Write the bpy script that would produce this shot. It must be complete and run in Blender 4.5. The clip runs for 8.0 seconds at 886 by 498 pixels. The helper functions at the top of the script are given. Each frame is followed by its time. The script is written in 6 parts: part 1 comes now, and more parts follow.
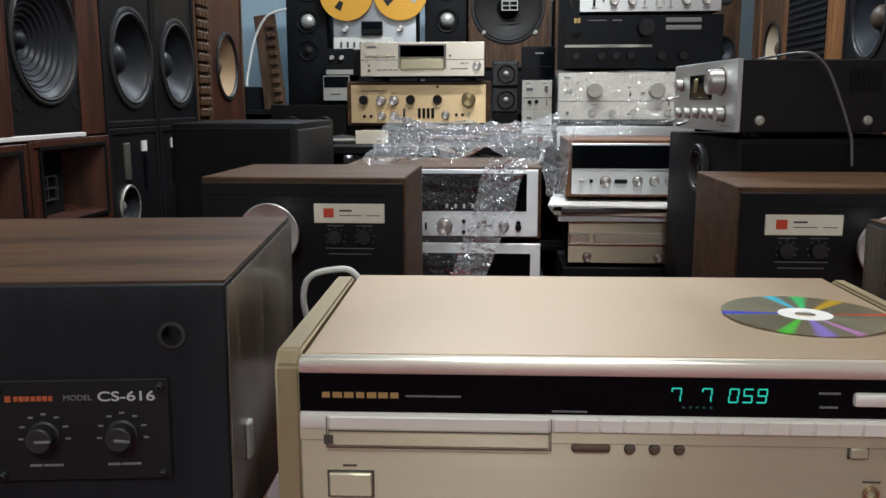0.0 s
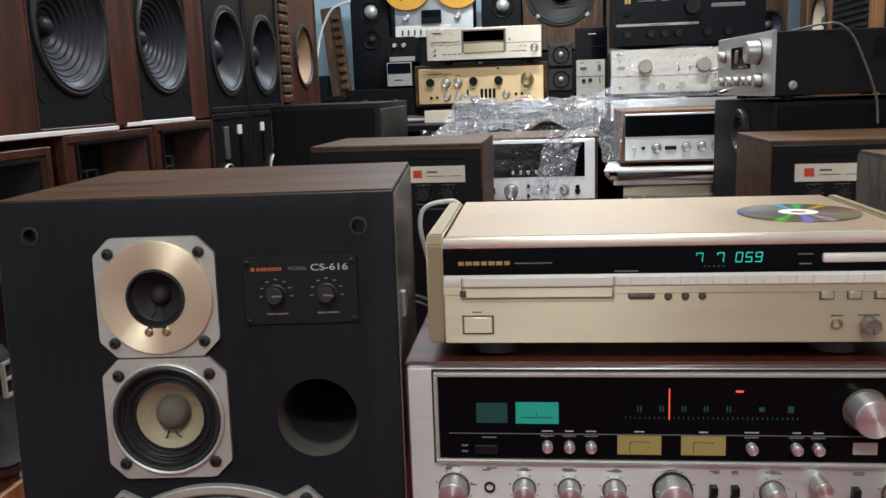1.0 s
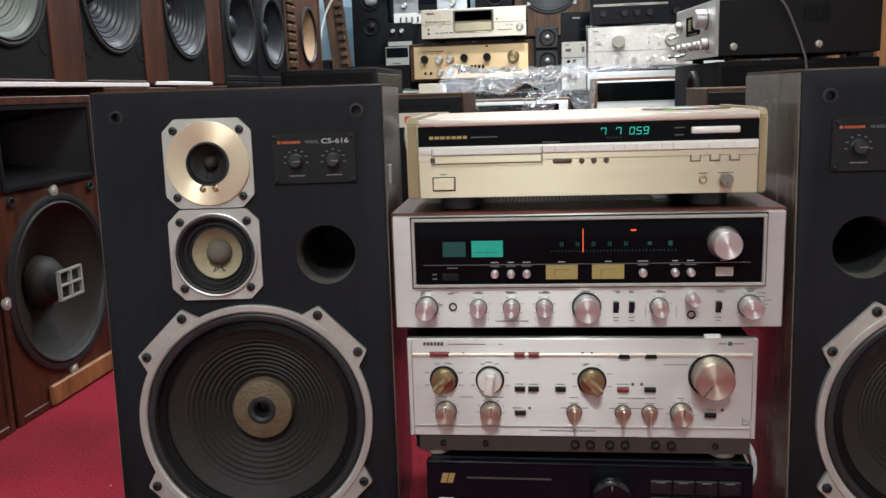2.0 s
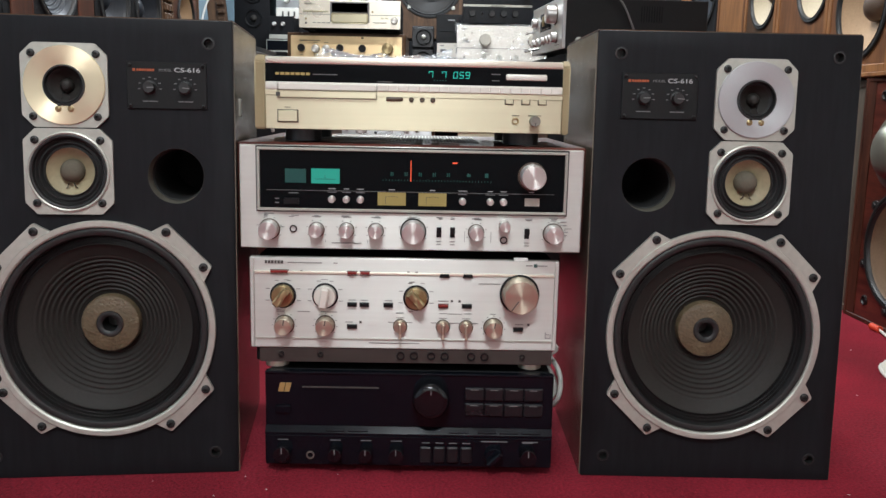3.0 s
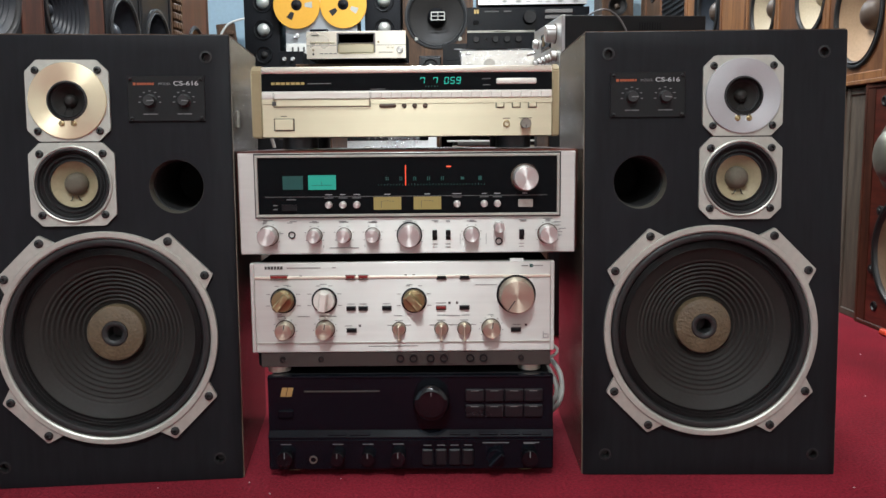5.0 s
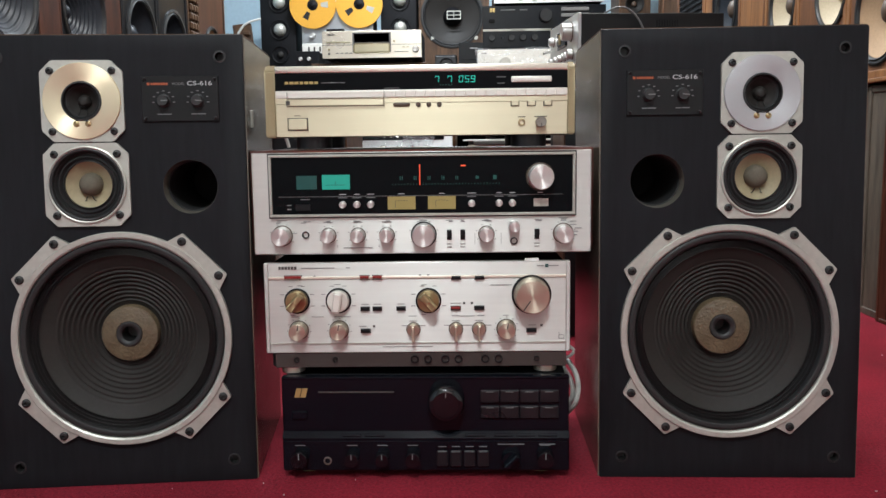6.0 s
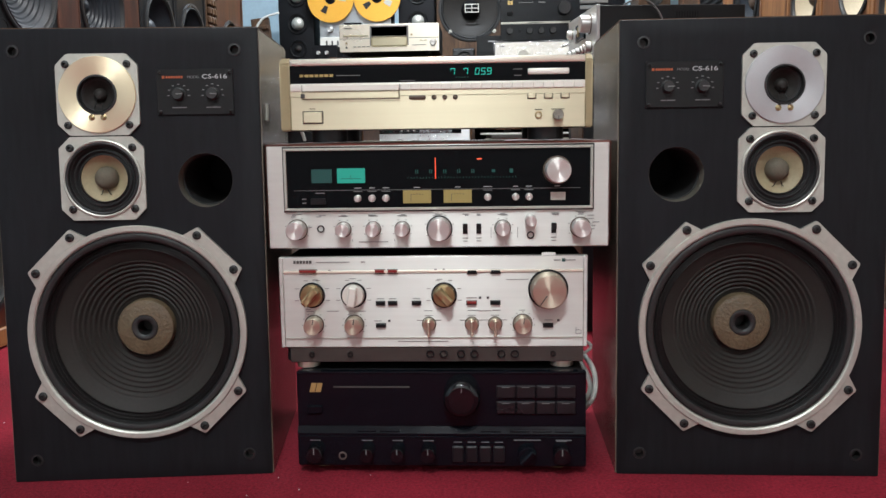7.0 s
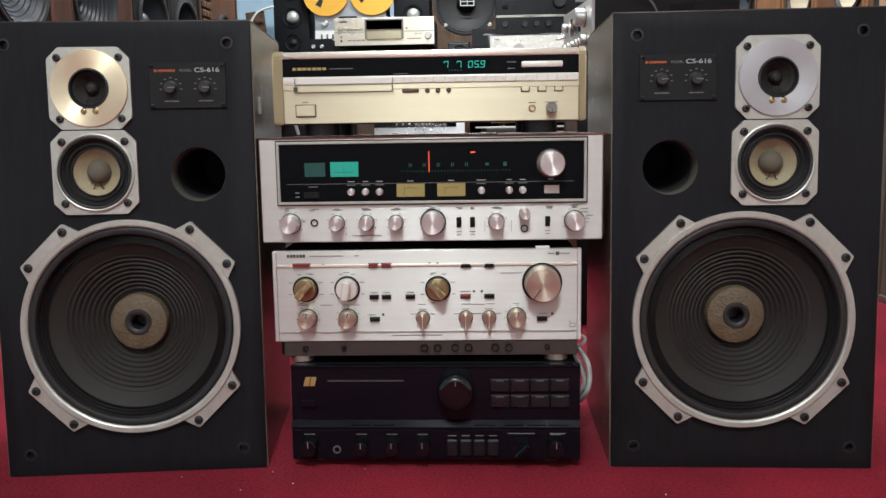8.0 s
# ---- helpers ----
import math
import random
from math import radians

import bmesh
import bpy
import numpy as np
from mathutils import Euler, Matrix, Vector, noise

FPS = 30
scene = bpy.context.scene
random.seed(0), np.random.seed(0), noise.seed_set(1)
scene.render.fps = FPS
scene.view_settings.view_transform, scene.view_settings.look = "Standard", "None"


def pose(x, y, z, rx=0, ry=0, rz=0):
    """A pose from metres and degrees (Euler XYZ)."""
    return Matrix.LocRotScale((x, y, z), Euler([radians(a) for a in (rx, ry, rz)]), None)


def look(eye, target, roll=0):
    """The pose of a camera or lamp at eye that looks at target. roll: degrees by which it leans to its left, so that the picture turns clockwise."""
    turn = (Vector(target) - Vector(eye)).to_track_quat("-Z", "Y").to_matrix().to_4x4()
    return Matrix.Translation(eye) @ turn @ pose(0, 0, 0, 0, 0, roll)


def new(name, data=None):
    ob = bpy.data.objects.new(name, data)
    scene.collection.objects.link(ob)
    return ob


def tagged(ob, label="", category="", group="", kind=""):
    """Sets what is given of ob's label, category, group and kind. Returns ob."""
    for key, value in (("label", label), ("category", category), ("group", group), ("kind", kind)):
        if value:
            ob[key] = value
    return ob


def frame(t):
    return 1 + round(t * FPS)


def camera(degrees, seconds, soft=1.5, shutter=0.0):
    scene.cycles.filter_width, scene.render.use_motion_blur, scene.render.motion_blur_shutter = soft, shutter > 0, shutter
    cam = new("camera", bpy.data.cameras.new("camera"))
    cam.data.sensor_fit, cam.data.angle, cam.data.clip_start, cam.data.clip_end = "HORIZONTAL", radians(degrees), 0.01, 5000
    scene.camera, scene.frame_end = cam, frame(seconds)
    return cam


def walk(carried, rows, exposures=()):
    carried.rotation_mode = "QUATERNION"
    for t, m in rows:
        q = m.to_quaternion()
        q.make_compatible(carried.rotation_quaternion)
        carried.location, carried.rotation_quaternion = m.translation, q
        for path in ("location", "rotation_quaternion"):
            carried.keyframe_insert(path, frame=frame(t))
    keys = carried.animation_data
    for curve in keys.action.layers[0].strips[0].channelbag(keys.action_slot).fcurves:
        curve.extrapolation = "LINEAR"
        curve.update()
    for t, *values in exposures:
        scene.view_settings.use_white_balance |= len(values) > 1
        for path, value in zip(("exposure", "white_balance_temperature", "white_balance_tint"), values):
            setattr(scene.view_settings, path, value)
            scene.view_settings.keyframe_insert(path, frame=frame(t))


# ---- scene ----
cam = camera(55.0, 8.0)
PATH = [
    (0, (-0.037, -0.491, 0.778), (-0.177, 1.475, 0.439), -0.1),
    (0.5, (-0.044, -0.605, 0.766), (-0.233, 1.344, 0.358), -1.0),
    (1, (-0.058, -0.765, 0.757), (-0.323, 1.183, 0.391), -2.0),
    (1.2, (-0.054, -0.844, 0.747), (-0.322, 1.099, 0.357), -3.0),
    (2.3, (0.046, -1.131, 0.628), (-0.204, 0.826, 0.299), -1.1),
    (2.5, (0.065, -1.159, 0.617), (-0.136, 0.809, 0.323), -1.2),
    (2.7, (0.076, -1.191, 0.597), (-0.055, 0.786, 0.321), -0.5),
    (3, (0.094, -1.223, 0.556), (0.095, 0.748, 0.221), 1.2),
    (3.5, (0.116, -1.249, 0.53), (0.168, 0.732, 0.265), -0.6),
    (4, (0.123, -1.249, 0.518), (0.169, 0.735, 0.27), -1.0),
    (4.5, (0.128, -1.25, 0.514), (0.143, 0.734, 0.256), -0.7),
    (5, (0.127, -1.248, 0.51), (0.085, 0.736, 0.257), -0.5),
    (6.5, (0.132, -1.232, 0.509), (0.034, 0.749, 0.252), -0.8),
    (7, (0.133, -1.227, 0.508), (0.009, 0.751, 0.241), -0.8),
    (7.5, (0.133, -1.225, 0.508), (0.007, 0.751, 0.232), -0.8),
    (8, (0.137, -1.225, 0.507), (0.021, 0.752, 0.226), -0.9),
]
walk(cam, [(t, look(eye, target, roll)) for t, eye, target, roll in PATH], [(0.0, -0.73), (0.5, -0.70), (1.2, -0.28), (2.4, -0.08), (3.2, 0.0), (8.0, 0.0)])

# ---------- world, lamps, exposure ----------
world = bpy.data.worlds.new("world")
scene.world = world
world.use_nodes = True
bg = world.node_tree.nodes["Background"]
sky = world.node_tree.nodes.new("ShaderNodeTexSky")
sky.sky_type, sky.sun_disc = "NISHITA", False
sky.sun_elevation, sky.sun_rotation = radians(40), radians(200)
world.node_tree.links.new(sky.outputs[0], bg.inputs[0])
bg.inputs[1].default_value = 0.05


def tube_lamp(x, y, z, lx, ly, watts, colour=(1, 0.97, 0.92)):
    data = bpy.data.lights.new("tube_light", "AREA")
    data.shape, data.size, data.size_y, data.energy, data.color = "RECTANGLE", lx, ly, watts, colour
    ob = new("tube_light", data)
    ob.matrix_basis = pose(x, y, z)
    return ob


LAMPS = [(0.05, -2.05, 2.52, 0.6, 0.12, 67, (0.92, 1.0, 1.04)), (-0.50, -1.25, 2.52, 1.0, 0.12, 11, (0.94, 1.0, 1.0)),
         (-0.92, 1.55, 2.52, 0.12, 1.2, 2, (0.93, 1.0, 1.06)), (0.18, 1.30, 2.52, 1.0, 0.12, 66, (0.98, 1.0, 1.0)), (-0.1, 3.3, 2.52, 1.2, 0.12, 90, (0.88, 0.97, 1.06))]
for row in LAMPS:
    tube_lamp(*row)

# ---------- materials ----------


def nodes_of(name):
    m = bpy.data.materials.new(name)
    m.use_nodes = True
    nt = m.node_tree
    return m, nt, nt.nodes["Principled BSDF"]


def surf(name, colour, rough=0.5, metal=0.0, vary=0.12, scale=40.0, bump=0.05, stretch=(1, 1, 1), big=4.0, coat=0.0, fine=0.0005, spec=0.5, aniso=0.0, turn=0.25):
    """A surface with grain and larger blotches, in object space."""
    m, nt, b = nodes_of(name)
    L = nt.links.new
    tc = nt.nodes.new("ShaderNodeTexCoord")
    mp = nt.nodes.new("ShaderNodeMapping")
    mp.inputs["Scale"].default_value = stretch
    L(tc.outputs["Object"], mp.inputs["Vector"])
    n1 = nt.nodes.new("ShaderNodeTexNoise")
    n1.inputs["Scale"].default_value, n1.inputs["Detail"].default_value = scale, 6
    n2 = nt.nodes.new("ShaderNodeTexNoise")
    n2.inputs["Scale"].default_value, n2.inputs["Detail"].default_value = big, 3
    L(mp.outputs[0], n1.inputs["Vector"])
    L(tc.outputs["Object"], n2.inputs["Vector"])
    mx = nt.nodes.new("ShaderNodeMath")
    mx.operation = "ADD"
    L(n1.outputs["Fac"], mx.inputs[0])
    L(n2.outputs["Fac"], mx.inputs[1])
    ramp = nt.nodes.new("ShaderNodeMapRange")
    ramp.inputs["From Min"].default_value, ramp.inputs["From Max"].default_value = 0.6, 1.4
    ramp.inputs["To Min"].default_value, ramp.inputs["To Max"].default_value = 1 - vary, 1 + vary
    L(mx.outputs[0], ramp.inputs["Value"])
    mul = nt.nodes.new("ShaderNodeVectorMath")
    mul.operation = "SCALE"
    mul.inputs[0].default_value = colour
    L(ramp.outputs[0], mul.inputs["Scale"])
    L(mul.outputs[0], b.inputs["Base Color"])
    rr = nt.nodes.new("ShaderNodeMapRange")
    rr.inputs["From Min"].default_value, rr.inputs["From Max"].default_value = 0.3, 0.7
    rr.inputs["To Min"].default_value, rr.inputs["To Max"].default_value = max(0.02, rough - 0.08), min(1, rough + 0.08)
    L(n2.outputs["Fac"], rr.inputs["Value"])
    L(rr.outputs[0], b.inputs["Roughness"])
    b.inputs["Metallic"].default_value = metal
    b.inputs["Specular IOR Level"].default_value = spec
    b.inputs["Coat Weight"].default_value = coat
    b.inputs["Coat Roughness"].default_value = 0.1
    if aniso:
        t = nt.nodes.new("ShaderNodeTangent")
        t.direction_type, t.axis = "RADIAL", "Z"
        L(t.outputs[0], b.inputs["Tangent"])
        b.inputs["Anisotropic"].default_value, b.inputs["Anisotropic Rotation"].default_value = aniso, turn
    if bump:
        bp = nt.nodes.new("ShaderNodeBump")
        bp.inputs["Strength"].default_value, bp.inputs["Distance"].default_value = bump, fine
        L(n1.outputs["Fac"], bp.inputs["Height"])
        L(bp.outputs[0], b.inputs["Normal"])
    return m


def wood(name, dark, light, along="y", rough=0.45, scale=9.0, coat=0.0, spec=0.5):
    m, nt, b = nodes_of(name)
    L = nt.links.new
    tc = nt.nodes.new("ShaderNodeTexCoord")
    mp = nt.nodes.new("ShaderNodeMapping")
    s = {"x": (0.12, 1, 1), "y": (1, 0.12, 1), "z": (1, 1, 0.12)}[along]
    mp.inputs["Scale"].default_value = s
    L(tc.outputs["Object"], mp.inputs["Vector"])
    n1 = nt.nodes.new("ShaderNodeTexNoise")
    n1.inputs["Scale"].default_value, n1.inputs["Detail"].default_value, n1.inputs["Distortion"].default_value = scale * 4, 8, 0.6
    n2 = nt.nodes.new("ShaderNodeTexNoise")
    n2.inputs["Scale"].default_value, n2.inputs["Detail"].default_value = scale * 28, 4
    for n in (n1, n2):
        L(mp.outputs[0], n.inputs["Vector"])
    ad = nt.nodes.new("ShaderNodeMath")
    ad.operation = "MULTIPLY_ADD"
    ad.inputs[1].default_value = 0.45
    L(n2.outputs["Fac"], ad.inputs[0])
    L(n1.outputs["Fac"], ad.inputs[2])
    cr = nt.nodes.new("ShaderNodeValToRGB")
    cr.color_ramp.elements[0].position, cr.color_ramp.elements[0].color = 0.52, (*dark, 1)
    cr.color_ramp.elements[1].position, cr.color_ramp.elements[1].color = 0.92, (*light, 1)
    L(ad.outputs[0], cr.inputs["Fac"])
    L(cr.outputs[0], b.inputs["Base Color"])
    b.inputs["Roughness"].default_value = rough
    b.inputs["Specular IOR Level"].default_value = spec
    b.inputs["Coat Weight"].default_value = coat
    bp = nt.nodes.new("ShaderNodeBump")
    bp.inputs["Strength"].default_value, bp.inputs["Distance"].default_value = 0.15, 0.0005
    L(ad.outputs[0], bp.inputs["Height"])
    L(bp.outputs[0], b.inputs["Normal"])
    return m


def spun(name, colour, rough=0.28, aniso=0.75):
    """Turned metal with rings about the local y axis."""
    m, nt, b = nodes_of(name)
    t = nt.nodes.new("ShaderNodeTangent")
    t.direction_type, t.axis = "RADIAL", "Y"
    nt.links.new(t.outputs[0], b.inputs["Tangent"])
    b.inputs["Base Color"].default_value = (*colour, 1)
    b.inputs["Metallic"].default_value = 0.88
    b.inputs["Anisotropic"].default_value, b.inputs["Anisotropic Rotation"].default_value = aniso, 0.25
    n = nt.nodes.new("ShaderNodeTexNoise")
    n.inputs["Scale"].default_value = 60
    r = nt.nodes.new("ShaderNodeMapRange")
    r.inputs["To Min"].default_value, r.inputs["To Max"].default_value = rough - 0.06, rough + 0.08
    nt.links.new(n.outputs["Fac"], r.inputs["Value"])
    nt.links.new(r.outputs[0], b.inputs["Roughness"])
    return m


def lit(name, colour, strength):
    m, nt, b = nodes_of(name)
    b.inputs["Base Color"].default_value = (*[c * 0.3 for c in colour], 1)
    b.inputs["Emission Color"].default_value = (*colour, 1)
    b.inputs["Emission Strength"].default_value = strength
    b.inputs["Roughness"].default_value = 0.3
    return m


def clear(name, rough=0.05, tint=(1, 1, 1), ior=1.45):
    m, nt, b = nodes_of(name)
    b.inputs["Base Color"].default_value = (*tint, 1)
    b.inputs["Transmission Weight"].default_value = 1
    b.inputs["Roughness"].default_value, b.inputs["IOR"].default_value = rough, ior
    return m


def thin_film(name, haze, ior=2.0):
    """Thin clear wrapping: mostly see-through, with gloss and a little milky haze."""
    m, nt, b = nodes_of(name)
    L = nt.links.new
    out = nt.nodes["Material Output"]
    nt.nodes.remove(b)
    tr = nt.nodes.new("ShaderNodeBsdfTransparent")
    gl = nt.nodes.new("ShaderNodeBsdfGlossy")
    gl.inputs["Roughness"].default_value = 0.045
    gl.inputs["Color"].default_value = (0.92, 0.96, 1.0, 1)
    tc = nt.nodes.new("ShaderNodeTexCoord")
    vo = nt.nodes.new("ShaderNodeTexVoronoi")
    vo.inputs["Scale"].default_value = 85
    bp = nt.nodes.new("ShaderNodeBump")
    bp.inputs["Strength"].default_value, bp.inputs["Distance"].default_value = 1.0, 0.006
    L(tc.outputs["Object"], vo.inputs["Vector"])
    L(vo.outputs["Distance"], bp.inputs["Height"])
    L(bp.outputs[0], gl.inputs["Normal"])
    df = nt.nodes.new("ShaderNodeBsdfDiffuse")
    df.inputs["Color"].default_value = (0.76, 0.82, 0.86, 1)
    fr = nt.nodes.new("ShaderNodeFresnel")
    fr.inputs["IOR"].default_value = ior
    m1, m2 = nt.nodes.new("ShaderNodeMixShader"), nt.nodes.new("ShaderNodeMixShader")
    m1.inputs[0].default_value = haze
    L(tr.outputs[0], m1.inputs[1])
    L(df.outputs[0], m1.inputs[2])
    L(fr.outputs[0], m2.inputs[0])
    L(m1.outputs[0], m2.inputs[1])
    L(gl.outputs[0], m2.inputs[2])
    L(m2.outputs[0], out.inputs["Surface"])
    return m


M = dict(
    carpet=surf("carpet", (0.225, 0.0125, 0.0255), 0.95, vary=0.65, scale=210, bump=1.0, big=2.6, fine=0.006, spec=0.2),
    vinyl=surf("black_vinyl", (0.0092, 0.0094, 0.0112), 0.58, vary=0.35, scale=160, bump=0.25, stretch=(1, 1, 0.1), big=5, spec=0.15),
    vinyl_side=wood("dark_side_veneer", (0.044, 0.035, 0.025), (0.175, 0.145, 0.108), "z", 0.26, 10, spec=0.8),
    walnut=wood("walnut", (0.030, 0.013, 0.006), (0.118, 0.058, 0.024), "x", 0.5, 9, spec=0.3),
    walnut_y=wood("walnut_deep", (0.028, 0.014, 0.008), (0.105, 0.055, 0.028), "z", 0.5, 9, spec=0.3),
    walnut_red=wood("red_walnut", (0.022, 0.0065, 0.004), (0.078, 0.024, 0.012), "z", 0.45, 8, spec=0.35),
    rosewood=wood("rosewood", (0.036, 0.007, 0.005), (0.115, 0.026, 0.016), "x", 0.35, 9, 0.2),
    oak=wood("orange_oak", (0.13, 0.050, 0.016), (0.30, 0.135, 0.048), "z", 0.45, 8),
    teak=wood("teak", (0.075, 0.028, 0.0105), (0.195, 0.080, 0.030), "z", 0.45, 8),
    greywood=wood("grey_brown_board", (0.045, 0.034, 0.024), (0.11, 0.085, 0.062), "z", 0.6, 7),
    alu=surf("cast_aluminium", (0.46, 0.455, 0.405), 0.44, 0.5, vary=0.12, scale=120, bump=0.15, big=9),
    brushed=surf("brushed_silver", (0.66, 0.685, 0.69), 0.42, 0.8, vary=0.06, scale=160, bump=0.08, stretch=(0.02, 1, 1), big=5, aniso=0.8),
    brushed_pink=surf("brushed_satin_silver", (0.60, 0.60, 0.565), 0.46, 0.85, vary=0.06, scale=160, bump=0.08, stretch=(0.02, 1, 1), big=5, aniso=0.85),
    champagne=surf("champagne_metal", (0.575, 0.525, 0.375), 0.46, 0.75, vary=0.05, scale=160, bump=0.06, stretch=(0.02, 1, 1), big=5, aniso=0.85),
    champagne_top=surf("champagne_lid", (0.43, 0.32, 0.21), 0.40, 0.3, vary=0.03, scale=420, bump=0.03, big=6),
    champagne_lt=surf("champagne_polished", (0.86, 0.80, 0.68), 0.32, 0.7, vary=0.03, scale=160, bump=0.03, stretch=(0.02, 1, 1), aniso=0.6),
    cream_metal=surf("cream_painted_metal", (0.74, 0.71, 0.64), 0.42, 0.25, vary=0.04, scale=160, bump=0.04, stretch=(0.02, 1, 1), big=9),
    khaki=surf("khaki_cheek", (0.30, 0.24, 0.135), 0.45, 0.3, vary=0.06, scale=200, bump=0.1),
    goldface=surf("gold_face", (0.88, 0.66, 0.38), 0.40, 0.6, vary=0.04, scale=160, bump=0.06, stretch=(0.02, 1, 1), aniso=0.8),
    spun=spun("turned_aluminium", (0.72, 0.70, 0.67), 0.40, 0.85),
    spun_warm=spun("turned_warm_silver", (0.60, 0.535, 0.42), 0.38, 0.85),
    # Gold base paints a warm lamp's reflection onto the left tweeter's face.
    spun_lamp_gold=spun("turned_lamp_gold_face", (0.86, 0.74, 0.52), 0.44, 0.85),
    spun_grey=spun("turned_grey_face", (0.46, 0.46, 0.47), 0.58, 0.35),
    brass=spun("turned_brass", (0.42, 0.33, 0.18), 0.38, 0.85),
    chrome=surf("chrome", (0.8, 0.8, 0.8), 0.12, 1.0, vary=0.03, scale=50, bump=0),
    black=surf("black_plastic", (0.007, 0.007, 0.008), 0.42, vary=0.2, scale=200, bump=0.05, spec=0.25),
    matte=surf("matte_black", (0.008, 0.008, 0.008), 0.8, vary=0.3, scale=100, bump=0.1),
    charcoal=surf("charcoal_board", (0.0075, 0.0075, 0.0085), 0.6, vary=0.3, scale=90, bump=0.2, spec=0.13),
    gloss=surf("gloss_black", (0.0038, 0.0050, 0.0078), 0.10, vary=0.15, scale=60, bump=0.0, spec=0.24),
    dial=surf("dial_glass", (0.003, 0.0036, 0.0045), 0.06, vary=0.1, scale=40, bump=0.0, spec=0.08),
    pewter=surf("pewter_dome", (0.26, 0.25, 0.22), 0.36, 0.75, vary=0.2, scale=300, bump=0.3, big=12, fine=0.001),
    cone_brown=surf("brown_paper", (0.15, 0.095, 0.055), 0.7, vary=0.2, scale=160, bump=0.2, big=7),
    gloss_knob=surf("gloss_black_knob", (0.004, 0.0045, 0.006), 0.10, vary=0.1, scale=60, bump=0.0, spec=0.5),
    rubber=surf("rubber", (0.012, 0.012, 0.012), 0.5, vary=0.2, scale=120, bump=0.15),
    surround=surf("treated_cloth", (0.012, 0.011, 0.011), 0.24, vary=0.3, scale=500, bump=0.4, fine=0.001),
    cone=surf("pressed_paper", (0.0200, 0.0176, 0.0155), 0.62, vary=0.2, scale=220, bump=0.3, big=7, spec=0.25),
    cone_grey=surf("grey_paper", (0.020, 0.023, 0.029), 0.45, vary=0.22, scale=160, bump=0.2, big=7, spec=0.25),
    cone_green=surf("pale_green_paper", (0.085, 0.102, 0.088), 0.5, vary=0.2, scale=160, bump=0.2, big=7),
    cone_cream=surf("cream_paper", (0.46, 0.38, 0.26), 0.75, vary=0.14, scale=160, bump=0.2, big=7),
    cone_tan=surf("tan_paper", (0.36, 0.235, 0.135), 0.75, vary=0.16, scale=160, bump=0.2, big=7),
    cone_olive=surf("olive_paper", (0.30, 0.25, 0.15), 0.6, vary=0.14, scale=260, bump=0.2, big=14),
    cap=surf("olive_dust_cap", (0.105, 0.075, 0.042), 0.5, vary=0.3, scale=240, bump=0.9, big=60, fine=0.002),
    greyplate=surf("grey_plate", (0.045, 0.047, 0.050), 0.5, vary=0.12, scale=120, bump=0.1),
    darkmetal=surf("dark_cast_metal", (0.028, 0.029, 0.031), 0.42, 0.3, vary=0.2, scale=120, bump=0.15),
    mesh_dome=surf("mesh_dome", (0.30, 0.285, 0.235), 0.40, 0.8, vary=0.16, scale=700, bump=0.5, big=14, fine=0.0008),
    basepanel=surf("brown_grey_panel", (0.051, 0.041, 0.036), 0.5, 0.2, vary=0.1, scale=120, bump=0.08),
    button_dark=surf("dark_button", (0.011, 0.0105, 0.0125), 0.30, vary=0.12, scale=120, bump=0.0, spec=0.4),
    cap_grey=surf("felt_dust_cap", (0.115, 0.10, 0.075), 0.75, vary=0.16, scale=300, bump=0.3, spec=0.2),
    card=surf("cardboard_lip", (0.075, 0.068, 0.052), 0.8, vary=0.12, scale=90, bump=0.15),
    plate=surf("black_plate", (0.0095, 0.0095, 0.010), 0.45, vary=0.15, scale=200, bump=0.05, spec=0.2),
    cap_dark=surf("brown_dust_cap", (0.088, 0.058, 0.040), 0.5, vary=0.2, scale=240, bump=0.3),
    white=surf("white_paint", (0.72, 0.71, 0.68), 0.6, vary=0.06, scale=60, bump=0.1),
    wall=surf("wall_paint", (0.66, 0.65, 0.62), 0.85, vary=0.10, scale=40, bump=0.15, big=1.2, fine=0.002),
    bluewall=surf("pale_blue_paint", (0.48, 0.62, 0.70), 0.75, vary=0.10, scale=40, bump=0.15, big=2.2, fine=0.002),
    ceil=surf("ceiling_paint", (0.84, 0.84, 0.82), 0.9, vary=0.08, scale=40, bump=0.15, big=1.2, fine=0.002),
    cream=surf("cream_plate", (0.78, 0.72, 0.58), 0.45, vary=0.04, scale=60, bump=0.02),
    red=surf("red_badge", (0.65, 0.07, 0.03), 0.4, vary=0.06, scale=60, bump=0.02),
    redbtn=surf("red_button", (0.210, 0.017, 0.014), 0.35, vary=0.1, scale=60, bump=0.02),
    orange=surf("orange_print", (0.36, 0.075, 0.02), 0.5, vary=0.04, scale=60, bump=0),
    print_w=surf("white_print", (0.42, 0.42, 0.42), 0.5, vary=0.03, scale=60, bump=0),
    print_g=surf("grey_print", (0.155, 0.155, 0.155), 0.5, vary=0.03, scale=60, bump=0),
    print_d=surf("dark_print", (0.06, 0.055, 0.05), 0.5, vary=0.03, scale=60, bump=0),
    print_f=surf("faint_print", (0.20, 0.19, 0.18), 0.5, vary=0.03, scale=60, bump=0),
    print_gold=surf("gold_print", (0.50, 0.36, 0.14), 0.35, 0.5, vary=0.03, scale=60, bump=0),
    reel=surf("orange_reel", (0.72, 0.36, 0.045), 0.42, 0.25, vary=0.06, scale=90, bump=0.05),
    cable=surf("white_cable", (0.66, 0.65, 0.60), 0.5, vary=0.06, scale=60, bump=0.05),
    yellow=surf("yellow_plug", (0.75, 0.50, 0.03), 0.4, vary=0.05, scale=60, bump=0),
